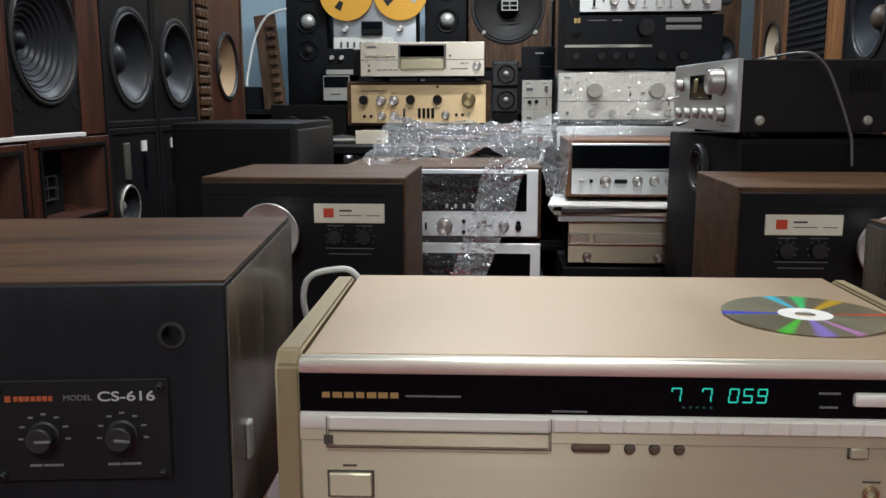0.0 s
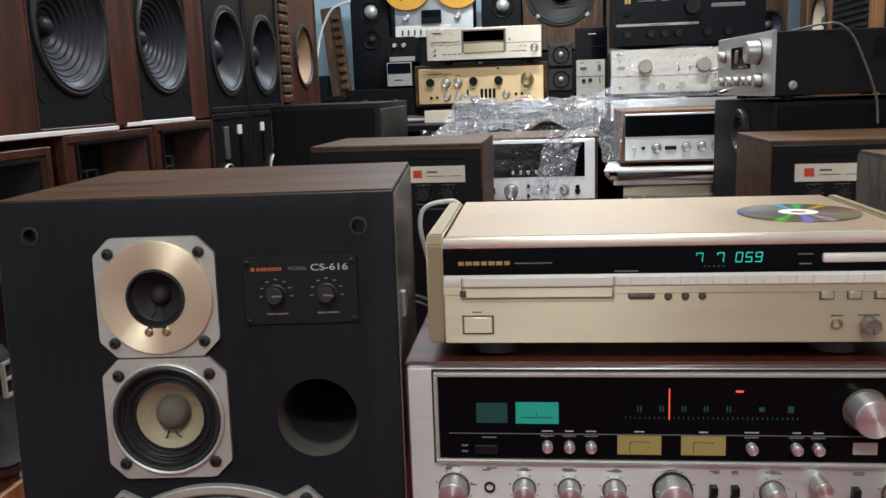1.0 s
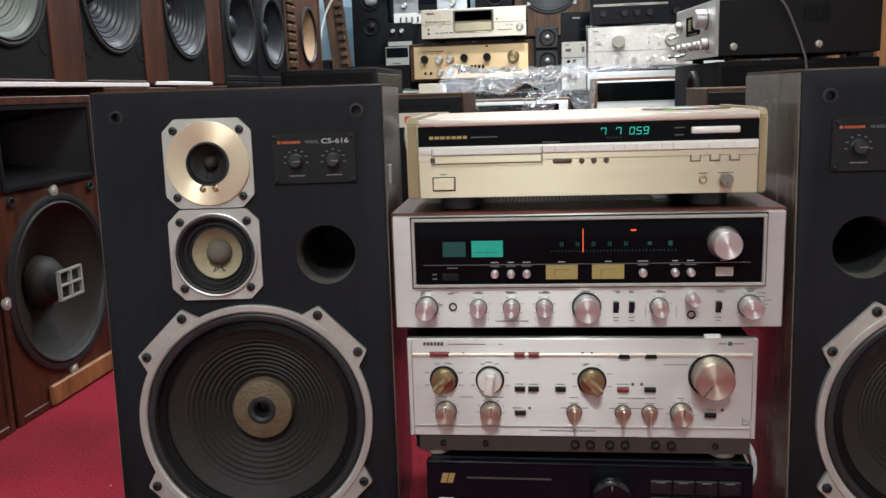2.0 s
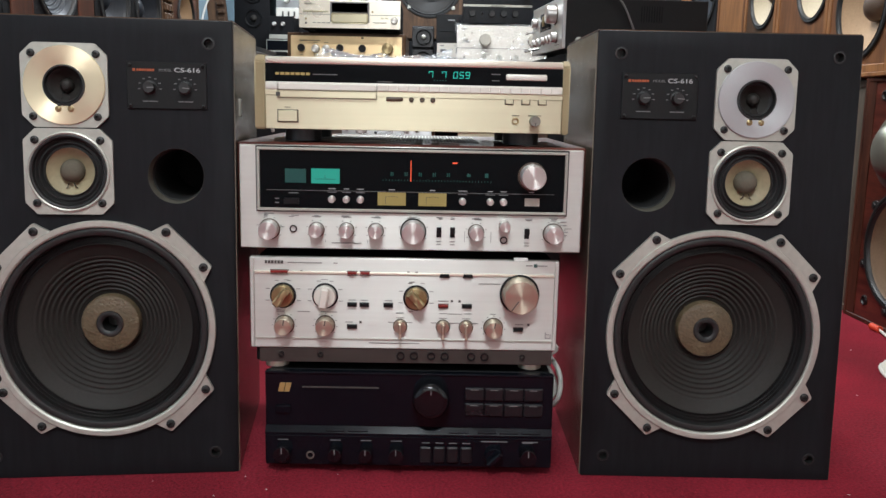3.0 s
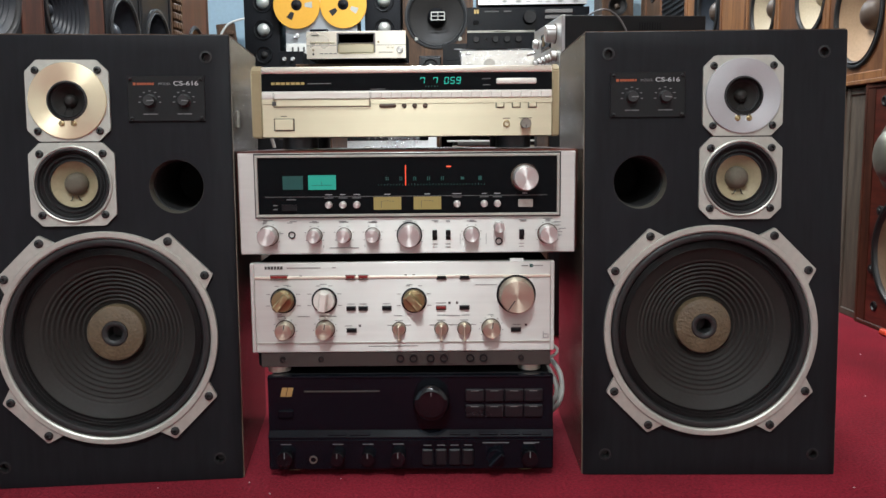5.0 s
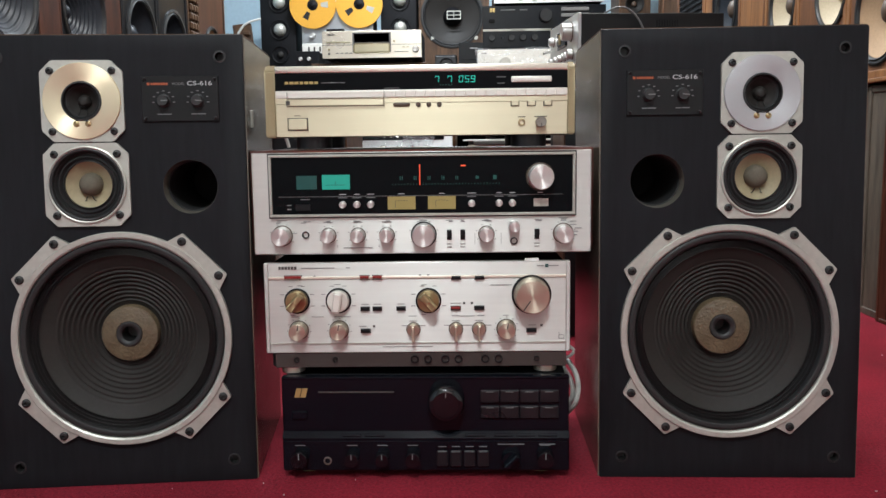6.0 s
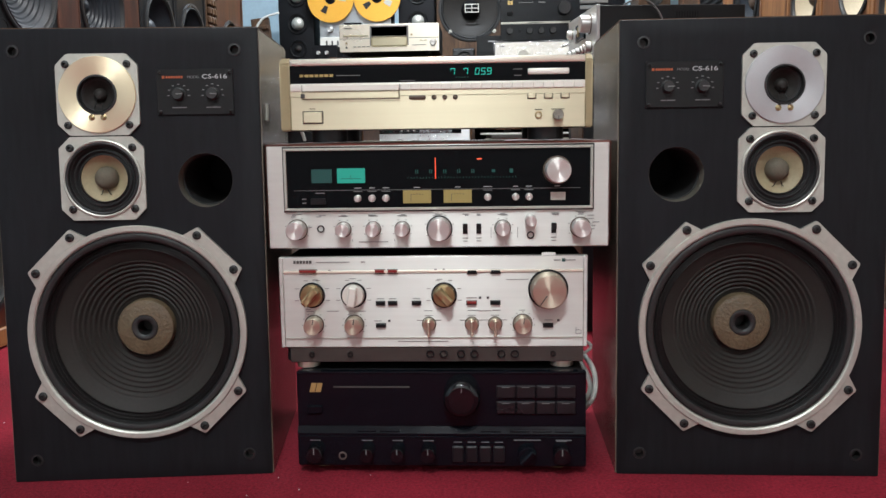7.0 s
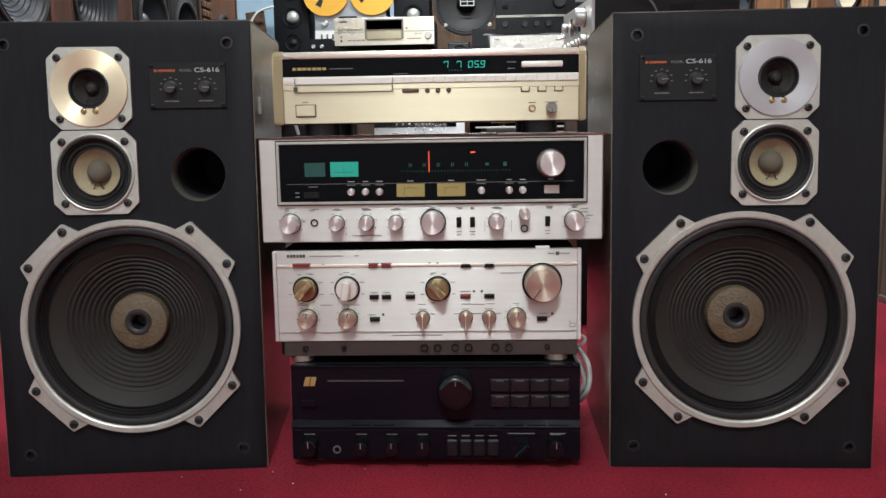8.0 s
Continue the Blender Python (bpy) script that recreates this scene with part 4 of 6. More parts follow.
    bars([(-0.100, 0.153, 0.018, 0.001), (-0.060, 0.153, 0.012, 0.001), (0.160, 0.1385, 0.032, 0.001), (-0.114, 0.0925, 0.018, 0.001), (0.02, 0.046, 0.075, 0.0012), (0.0925, 0.1115, 0.016, 0.001), (0.110, 0.092, 0.022, 0.001),
          (-0.0425, 0.111, 0.011, 0.001), (-0.0245, 0.111, 0.011, 0.001), (0.011, 0.111, 0.011, 0.001), (0.206, 0.0775, 0.012, 0.001), (-0.047, 0.0775, 0.011, 0.001)], y - 0.0001, "print_f", s)
    rng = random.Random(8)
    bars([(x + rng.uniform(-0.012, 0.012), z + rng.uniform(-0.002, 0.002), rng.uniform(0.006, 0.014), 0.0009) for x in (-0.144, -0.0822, 0.052, 0.205) for z in (0.0935, 0.1415)]
         + [(x + rng.uniform(-0.003, 0.003), 0.0925, rng.uniform(0.008, 0.014), 0.0009) for x in (-0.145, -0.0822, 0.029, 0.0925, 0.127, 0.169)]
         + [(x, 0.052, 0.012, 0.0009) for x in (-0.145, -0.0822, 0.169)], y - 0.0001, "print_g", s)
    bars([(0.246, 0.0615, 0.0007, 0.010), (0.250, 0.057, 0.008, 0.0007), (0.249, 0.0625, 0.006, 0.0007), (0.2535, 0.060, 0.0007, 0.006)], y - 0.0001, "print_g", s, "emblem")
    part("label_tab", bx(0.196, 0.216, -0.004, 0.004, z1, z1 + 0.003), "white", s)
    for x in (-0.160, 0.229):
        for yy in (0.032, 0.30):
            foot(s, x, yy, 0.0175, 0.0145, 0.0, "champagne_lt")
    return s


integrated()


def black_amplifier():
    s = root("black_amplifier", pose(0.0, 0.008, 0.0, 0, 0, 0.6), "glossy black integrated amplifier standing on the carpet", "amplifier")
    x0, x1, h = -0.1680, 0.2655, 0.1575
    part("body", bx(x0 + 0.004, x1 - 0.004, 0.008, 0.36, 0.012, h, bevel=0.002), "charcoal", s)
    part("upper_face", bx(x0, x1, -0.004, 0.009, 0.072, h - 0.001, bevel=0.0015), "gloss", s, "gloss black upper panel")
    bm = B()
    add_prism(bm, [(-0.004, 0.0725), (-0.011, 0.0635), (-0.011, 0.0605), (0.006, 0.0605), (0.006, 0.0725)], x0, x1)
    bm.transform(Matrix(((0, 1, 0, 0), (1, 0, 0, 0), (0, 0, 1, 0), (0, 0, 0, 1))))
    part("ledge", bm, "gloss", s, "sloping ledge with slim buttons")
    part("lower_face", bx(x0, x1, -0.011, 0.006, 0.012, 0.0605, bevel=0.002), "gloss", s)
    part("top_edge", bx(x0, x1, -0.0055, 0.008, h - 0.0045, h, bevel=0.0015), "gloss", s)
    y = -0.0042
    bm = B()
    add_prism(bm, [(-0.149, 0.1255), (-0.141, 0.1255), (-0.1375, 0.1395), (-0.1455, 0.1395)], y - 0.0006, y + 0.001)
    add_prism(bm, [(-0.140, 0.1255), (-0.132, 0.1255), (-0.1285, 0.1395), (-0.1365, 0.1395)], y - 0.0006, y + 0.001)
    part("emblem", bm, "print_gold", s, "small gold emblem")
    bars([(-0.055, 0.1335, 0.115, 0.0022)], y, "print_d", s)
    part("power_button", bx(-0.153, -0.130, y - 0.004, y + 0.001, 0.092, 0.1045, bevel=0.0015), "gloss", s)
    vk = part("volume_knob", lathe([(0.0275, 0.004), (0.0275, 0.022), (0.0270, 0.0265), (0.0255, 0.0300), (0.0230, 0.0325), (0.0195, 0.0335), (0.0190, 0.0325), (0, 0.0325)], (0.0810, 0, 0.1215), 56), "gloss_knob", s, "gloss black volume knob")
    part("pointer", bx(0.0804, 0.0816, -0.0331, -0.0320, 0.1330, 0.1395), "print_g", vk)
    for i in range(4):
        for j in range(2):
            x, z = 0.1325 + i * 0.0296, 0.0925 + j * 0.0245
            part("selector_button", bx(x, x + 0.0285, y - 0.0035, y + 0.001, z, z + 0.0195, bevel=0.0015), "button_dark", s)
            bars([(x + 0.014, z + 0.017, 0.012, 0.001)], y - 0.0036, "print_g", s)
    for x, w in ((-0.063, 0.028), (-0.028, 0.030), (0.124, 0.030), (0.167, 0.028), (0.200, 0.028), (0.233, 0.028)):
        bm = bx(-w / 2, w / 2, -0.002, 0.001, -0.002, 0.002, bevel=0.0006)
        bm.transform(Matrix.Translation((x, -0.0085, 0.0672)) @ Matrix.Rotation(radians(-38), 4, "X"))
        part("slim_button", bm, "gloss", s)
    for x, r in ((-0.141, 0.0125), (-0.062, 0.0105), (-0.016, 0.0105), (0.030, 0.0115), (0.229, 0.0125)):
        k = knob(s, x, -0.011, 0.0345, r, 0.017, "gloss_knob")
        part("pointer", bx(x - 0.0007, x + 0.0007, -0.0285, -0.027, 0.036, 0.0345 + r * 0.9), "print_g", k)
        bars([(x, 0.0525, 0.016, 0.001)], -0.0112, "print_g", s)
    part("socket", lathe([(0.0062, 0.010), (0.0062, 0.013), (0.0042, 0.0132), (0.004, 0.004), (0, 0.004)], (-0.100, 0, 0.0285), 20), "pewter", s)
    for i in range(4):
        x = 0.066 + 0.0205 * i
        part("key", bx(x, x + 0.017, -0.0155, -0.010, 0.020, 0.045, bevel=0.002), "button_dark", s)
        bars([(x + 0.0085, 0.0505, 0.012, 0.001)], -0.0112, "print_g", s)
    k = knob(s, 0.178, -0.011, 0.032, 0.0145, 0.010, "gloss")
    bm = bx(-0.0035, 0.0035, -0.013, 0.0, -0.014, 0.014, bevel=0.0015)
    bm.transform(Matrix.Translation((0.178, -0.019, 0.032)) @ Matrix.Rotation(radians(45), 4, "Y"))
    part("grip", bm, "gloss", k)
    bars([(0.178, 0.054, 0.040, 0.0012), (0.232, 0.054, 0.024, 0.0012)], -0.0112, "print_g", s)
    for x in (-0.135, 0.225):
        for yy in (0.04, 0.30):
            foot(s, x, yy, 0.022, 0.0125, 0.0, "brass" if yy < 0.1 else "black")
    return s


black_amplifier()
cab = root("speaker_cable", pose(0, 0, 0), "white speaker cable hanging beside the black amplifier", "cable")
part("lead", add_tube(B(), smooth_path([(0.262, 0.30, 0.135), (0.275, 0.20, 0.140), (0.288, 0.13, 0.130), (0.2925, 0.12, 0.105), (0.288, 0.12, 0.080), (0.278, 0.14, 0.058), (0.270, 0.17, 0.03), (0.266, 0.19, 0.006)]), 0.0042), "cable", cab)
part("lead", add_tube(B(), smooth_path([(0.262, 0.33, 0.11), (0.274, 0.22, 0.118), (0.284, 0.15, 0.108), (0.286, 0.14, 0.088), (0.279, 0.15, 0.066), (0.270, 0.19, 0.02)]), 0.0042), "cable", cab)
part("lead", add_tube(B(), smooth_path([(0.250, 0.25, 0.185), (0.268, 0.15, 0.178), (0.286, 0.13, 0.165), (0.272, 0.14, 0.150), (0.264, 0.2, 0.146)]), 0.0026), "cable", cab)

lp = root("white_cable", pose(0, 0, 0), "white cable looped behind the disc player", "cable")
part("lead", add_tube(B(), smooth_path([(-0.225, 0.37, 0.50), (-0.236, 0.34, 0.566), (-0.236, 0.335, 0.593), (-0.228, 0.335, 0.607), (-0.208, 0.335, 0.613), (-0.186, 0.335, 0.611), (-0.170, 0.34, 0.58), (-0.168, 0.36, 0.52)]), 0.0032), "cable", lp)

# ---------- loudspeakers along the walls ----------


def driver(parent, x, z, r, cone="cone", capm="cap_dark", frame="rubber", depth=0.0, name="woofer", cap_r=0.3, y=0.0, edge=0.16, n=48, label="", ripple=0.0):
    """A cone driver of outer radius r, set into a well."""
    depth = depth or r * 0.42
    f = part(name, lathe([(r, 0.0), (r, 0.005), (r * 0.97, 0.007), (r * (1 - edge * 0.5), 0.006), (r * (1 - edge * 0.55), -0.004)], (x, y, z), n), frame, parent, label)
    ri = r * (1 - edge * 0.5)
    ro = r * (1 - edge)
    part("surround", lathe([(ri, 0.0), (ri * 0.985, 0.005), ((ri + ro) / 2, 0.007), (ro * 1.01, 0.003), (ro, -0.003)], (x, y, z), n), "rubber", f)
    c = []
    rc = r * cap_r
    steps = 72 if ripple else 24
    for k in range(steps + 1):
        q = k / steps
        wave = ripple * math.sin(q * 2 * math.pi * 9) if 0.1 < q < 0.9 else 0.0
        c.append((ro + (rc * 0.9 - ro) * q, -0.003 - depth * q ** 0.85 + wave + (0.0005 if k % 3 == 0 and not ripple else 0)))
    part("cone", lathe(c, (x, y, z), n), cone, f)
    part("dust_cap", lathe([(rc, -depth * 0.93), (rc * 0.94, -depth * 0.93 + rc * 0.35), (rc * 0.7, -depth * 0.93 + rc * 0.65), (rc * 0.36, -depth * 0.93 + rc * 0.82), (0, -depth * 0.93 + rc * 0.88)], (x, y, z), 28), capm, f)
    return f


def lugs(parent, x, z, r, count=4, turn=45, material="alu", y=0.0):
    for k in range(count):
        a = radians(turn + 360 / count * k)
        bm = lathe([(0.013, 0.0), (0.013, 0.006), (0.007, 0.0065), (0.006, 0.009), (0, 0.009)], (x + r * math.cos(a), y, z + r * math.sin(a)), 14)
        part("lug", bm, material, parent)


def wall_speaker(at, w, h, d, case="walnut_y", baffle="charcoal", drivers=(), label="", group="", lip=0.018, inset=0.012, horn=None, extra=None, post=0.0, flare="black"):
    """A cabinet with a raised edge round an inset baffle. drivers: keyword rows for driver()."""
    s = root("loudspeaker", at, label, "loudspeaker", group)
    bm = B()
    add_box(bm, -w / 2, w / 2, inset, d, 0, h, bevel=0.003)
    cab = part("cabinet", bm, case, s)
    wells = [(q["x"], q["z"], q["r"] * 0.955, q.get("depth", 0) * 1.1 + q["r"] * 0.5) for q in drivers]
    far = post or lip
    for a, b, e, g in ((-w / 2, -w / 2 + lip, 0, h), (w / 2 - far, w / 2, 0, h), (-w / 2 + lip, w / 2 - far, 0, lip), (-w / 2 + lip, w / 2 - far, h - lip, h)):
        part("edge_board", bx(a, b, -0.004, inset + 0.002, e, g, bevel=0.002), case, s)
    bf = part("baffle", bx(-w / 2 + lip, w / 2 - far, 0.0, inset + 0.008, lip, h - lip), baffle, s)
    mouth = [(*horn, 0.21)] if horn else []
    cut_holes(bf, [(x, z, r, 0.04) for x, z, r, dd in wells], mouth)
    cut_holes(cab, wells, mouth)
    for q in drivers:
        driver(s, **q)
    if horn:
        x0, x1, z0, z1 = horn
        cx, cz = (x0 + x1) / 2, (z0 + z1) / 2
        fr = B()
        for a, c, e, g in ((x0 - 0.008, x1 + 0.008, z1, z1 + 0.008), (x0 - 0.008, x1 + 0.008, z0 - 0.008, z0), (x0 - 0.008, x0, z0, z1), (x1, x1 + 0.008, z0, z1)):
            add_box(fr, a, c, -0.006, 0.002, e, g)
        hn = part("horn", fr, "black", s, "black horn mouth")
        bm = B()
        rows = []
        for y, k in ((-0.002, 1.0), (0.05, 0.86), (0.11, 0.60), (0.20, 0.30)):
            hx, hz = (x1 - x0) / 2 * k, (z1 - z0) / 2 * (k * 0.8 + 0.2)
            rows.append([bm.verts.new((cx + a * hx, y, cz + e * hz)) for a, e in ((-1, -1), (1, -1), (1, 1), (-1, 1))])
        for p, q in zip(rows, rows[1:]):
            for k in range(4):
                bm.faces.new((p[k], p[(k + 1) % 4], q[(k + 1) % 4], q[k]))
        bm.faces.new(rows[-1])
        part("flare", bm, flare, hn)
    if extra:
        extra(s)
    return s


XL = -1.09
UP = "upper row of wall loudspeakers"
LO = "lower row of floor loudspeakers"


def west(yc, z, turn=90):
    return pose(XL, yc, z, 0, 0, turn)


def port_pair(s):
    for x in (-0.178, 0.078):
        part("port", lathe([(0.026, 0.0), (0.0255, 0.0012), (0.022, 0.0012), (0.020, -0.006), (0, -0.007)], (x, 0, 0.085), 24), "charcoal", s, "small round port")


for yc, lab, cone in ((0.621, "walnut loudspeaker with a pale green woofer cone in a black baffle", "cone_green"), (1.057, "walnut loudspeaker with a large grey ribbed woofer", "cone_grey"), (1.493, "walnut loudspeaker with a large grey woofer above a horn cabinet", "cone_grey")):
    wall_speaker(west(yc, 0.700), 0.434, 0.95, 0.40, "walnut_red", "charcoal",
                 [dict(x=-0.050, z=0.222, r=0.150, cone=cone, capm="cone_grey", depth=0.07, edge=0.12, frame="darkmetal", cap_r=0.15, ripple=0.0016), dict(x=-0.05, z=0.60, r=0.07, cone="cone", depth=0.03, name="midrange"), dict(x=-0.05, z=0.80, r=0.05, cone="cone", depth=0.02, name="tweeter")],
                 lab, UP, lip=0.008, post=0.122, extra=port_pair)
for yc in (1.888, 2.232):
    wall_speaker(west(yc, 0.712), 0.342, 0.94, 0.38, "charcoal", "black",
                 [dict(x=0.015, z=0.190, r=0.142, cone="cone_grey", capm="cone_grey", depth=0.065, edge=0.18, frame="darkmetal", cap_r=0.34), dict(x=0, z=0.62, r=0.09, cone="cone", depth=0.04, name="midrange")],
                 "black loudspeaker with a grey woofer and protruding dust cap", UP)


def ribs(s):
    me = finish(bx(-0.0155, 0.0155, -0.016, 0.002, -0.016, 0.016, bevel=0.006), "carved_block", "walnut_y")
    for k in range(24):
        for j in range(3):
            ob = new("carved_block", me)
            ob.parent = s
            ob.matrix_basis = pose((j - 1) * 0.034, 0, 0.045 + k * 0.0375)


wall_speaker(west(2.475, 0.700), 0.135, 0.95, 0.36, "walnut_y", "walnut_y", [], "brown cabinet with a front of carved wooden blocks", UP, extra=ribs)
wall_speaker(west(2.750, 0.690), 0.40, 0.95, 0.36, "walnut_y", "walnut_red", [dict(x=0, z=0.225, r=0.128, cone="cone_tan", capm="cap_dark", depth=0.06, frame="rubber", edge=0.14)],
             "dark walnut loudspeaker with a tan paper woofer", UP)

# lower row
wall_speaker(west(0.255, 0.0), 0.36, 0.66, 0.42, "walnut_red", "walnut_red", [dict(x=0, z=0.27, r=0.15, cone="cone", depth=0.06)], "red-brown walnut floor loudspeaker", LO)


def cage(s):
    bm = B()
    for a, b, e, g in ((-0.045, 0.045, 0.0285, 0.033), (-0.045, 0.045, -0.033, -0.0285), (-0.045, -0.040, -0.0285, 0.0285), (0.040, 0.045, -0.0285, 0.0285), (-0.003, 0.003, -0.0285, 0.0285), (-0.040, -0.003, -0.002, 0.002), (0.003, 0.040, -0.002, 0.002)):
        add_box(bm, a - 0.012, b - 0.012, -0.030, -0.022, e + 0.262, g + 0.262)
    part("badge_frame", bm, "alu", s, "small silver grid badge")
    part("badge_stem", lathe([(0.03, -0.05), (0.03, 0.022), (0, 0.022)], (-0.012, 0, 0.262), 24), "matte", s)
    part("plinth", bx(-0.10, 0.19, -0.012, 0.0, 0.004, 0.05, bevel=0.003), "oak", s, "pale wood plinth strip")
    lugs(s, 0, 0.262, 0.205, 4, 0, "alu")
    for a in (-1, 1):
        part("socket", lathe([(0.012, 0), (0.012, 0.005), (0.008, 0.006), (0.007, 0.001), (0, 0.001)], (a * 0.15, 0, 0.46), 16), "rubber", s)


def mouth_grid(s):
    bm = B()
    for a, b, e, g in ((-0.045, 0.045, 0.026, 0.030), (-0.045, 0.045, -0.030, -0.026), (-0.045, -0.041, -0.026, 0.026), (0.041, 0.045, -0.026, 0.026), (-0.002, 0.002, -0.026, 0.026), (-0.041, 0.041, -0.002, 0.002)):
        add_box(bm, a - 0.05, b - 0.05, 0.040, 0.046, e + 0.575, g + 0.575)
    part("vent_plate", bx(-0.140, 0.040, 0.050, 0.056, 0.506, 0.664), "charcoal", s, "dark plate inside the horn mouth")
    part("badge_frame", bm, "greyplate", s, "small grey grid in the horn mouth")


wall_speaker(west(0.660, 0.0), 0.425, 0.672, 0.45, "walnut_red", "walnut_red", [dict(x=0, z=0.262, r=0.198, cone="cone", capm="cone", depth=0.06, edge=0.14, frame="rubber")],
             "red-brown horn loudspeaker with a big black woofer", LO, horn=(-0.165, 0.165, 0.49, 0.645), extra=cage)
wall_speaker(west(1.125, 0.0), 0.41, 0.690, 0.45, "walnut_red", "walnut_red", [dict(x=0, z=0.262, r=0.18, cone="cone", capm="cone", depth=0.06)], "red-brown loudspeaker with a flared wooden horn mouth", LO, horn=(-0.15, 0.17, 0.50, 0.668), flare="walnut_red", extra=mouth_grid)
wall_speaker(west(1.530, 0.0), 0.39, 0.695, 0.45, "walnut_red", "walnut_red", [dict(x=0.02, z=0.30, r=0.15, cone="cone", capm="cone", depth=0.05)], "red-brown loudspeaker with a flared wooden horn mouth", LO, horn=(-0.145, 0.165, 0.50, 0.672), flare="walnut_red", extra=mouth_grid)


def tower_trim(m):
    def trim(s):
        part("name_plate", bx(*sorted((m * 0.040, m * 0.075)), -0.006, 0.001, 0.565, 0.668, bevel=0.002), "pewter", s, "worn metal plate")
        part("paper_tag", bx(*sorted((m * -0.078, m * -0.045)), -0.004, 0.001, 0.640, 0.670), "white", s, "small white tag")
        part("slot", bx(*sorted((m * -0.072, m * -0.055)), -0.003, 0.001, 0.530, 0.632), "gloss", s)
    return trim


for yc, m in ((1.888, -1), (2.232, 1)):
    wall_speaker(west(yc, 0.0), 0.335, 0.710, 0.36, "charcoal", "black", [dict(x=0.055 * m, z=0.49, r=0.062, cone="cone_grey", capm="alu", depth=0.03, frame="alu", name="midrange"), dict(x=0, z=0.2, r=0.13, cone="cone", depth=0.05)],
                 "black loudspeaker with silver midrange horn and white tag", LO, extra=tower_trim(m))
for yc in (2.475, 2.75):
    wall_speaker(west(yc, 0.0), 0.135 if yc < 2.6 else 0.40, 0.685, 0.36, "walnut_y", "charcoal", [], "dark wooden cabinet under the louvred one", LO)


def shelf_board(x, y, z, lx, ly, name, label, material, th=0.012):
    s = root(name, pose(x, y, z), label, name.replace("_", " "))
    part("board", bx(-lx / 2, lx / 2, -ly / 2, ly / 2, 0, th, bevel=0.002), material, s)
    return s


shelf_board(XL - 0.155, 0.83, 0.6905, 0.32, 0.66, "shelf_board", "white-edged board between the stacked loudspeakers", "white")
shelf_board(XL - 0.155, 1.40, 0.6955, 0.32, 0.40, "shelf_board", "white-edged board between the stacked loudspeakers", "white")

# right-hand wall
XR = 1.24


def east(yc, z, turn=-90):
    return pose(XR, yc, z, 0, 0, turn)


def fan_horn(s):
    cx, cz = 0.044, 0.556
    h = part("tweeter", lathe([(0.060, 0.0), (0.060, 0.003), (0.057, 0.0045), (0.022, 0.006), (0.018, 0.010), (0, 0.011)], (cx, 0, cz), 40), "pewter", s, "round silver tweeter plate")
    for k in range(4):
        b = add_prism(B(), [(-0.004, 0.004), (0.004, 0.004), (0.017, 0.034), (0.004, 0.040), (-0.012, 0.034)], -0.020, -0.014)
        b.transform(Matrix.Translation((cx, 0, cz)) @ Matrix.Rotation(radians(24 + 90 * k), 4, "Y") @ Matrix.Rotation(radians(-18), 4, "Z"))
        part("blade", b, "brushed", h, "bright bent diffuser blade")
    part("hub", lathe([(0.007, 0.010), (0.006, 0.020), (0, 0.022)], (cx, 0, cz), 16), "chrome", h)
    cx, cz = -0.070, 0.461
    d = part("midrange", lathe([(0.0960, 0.0), (0.0960, 0.003), (0.0935, 0.0045), (0.0745, 0.006), (0.0720, 0.010), (0.0705, 0.017), (0.064, 0.028), (0.052, 0.037), (0.036, 0.043), (0.018, 0.046), (0, 0.047)], (cx, 0, cz), 56), "mesh_dome", s, "silver domed midrange with fine mesh")
    for k in range(4):
        bolt(d, cx + 0.085 * math.cos(k * math.pi / 2 + 0.2), -0.0045, cz + 0.085 * math.sin(k * math.pi / 2 + 0.2), 0.0035)
    for k in range(4):
        bolt(h, 0.044 + 0.052 * math.cos(k * math.pi / 2 + 0.5), -0.003, 0.556 + 0.052 * math.sin(k * math.pi / 2 + 0.5), 0.0028)
    pl = part("level_plate", bx(0.062, 0.165, -0.006, 0.001, 0.375, 0.475, bevel=0.002), "charcoal", s, "level control plate")
    part("scale", bx(0.070, 0.157, -0.0075, -0.005, 0.415, 0.458, bevel=0.001), "pewter", pl, "grey level scale")
    bars([(0.100, 0.4665, 0.040, 0.004), (0.095, 0.4090, 0.035, 0.003)], -0.0064, "print_g", pl)
    for a in (0.052, 0.096, 0.140):
        part("terminal", lathe([(0.013, 0), (0.012, 0.014), (0.008, 0.016), (0.007, 0.026), (0, 0.027)], (a, 0, 0.392), 20), "chrome", pl, "bright level knob")
    for x, z in ((-0.140, 0.603), (-0.140, 0.06), (0.185, 0.603), (0.185, 0.06)):
        part("grille_socket", lathe([(0.0135, 0), (0.0135, 0.004), (0.010, 0.005), (0.008, 0.001), (0, 0.001)], (x, 0, z), 20), "rubber", s)
    part("edge_strip", bx(-0.236, -0.186, -0.002, 0.002, 0.0, 0.650), "walnut_red", s)
    lugs(s, -0.007, 0.213, 0.162, 6, 20, "rubber")


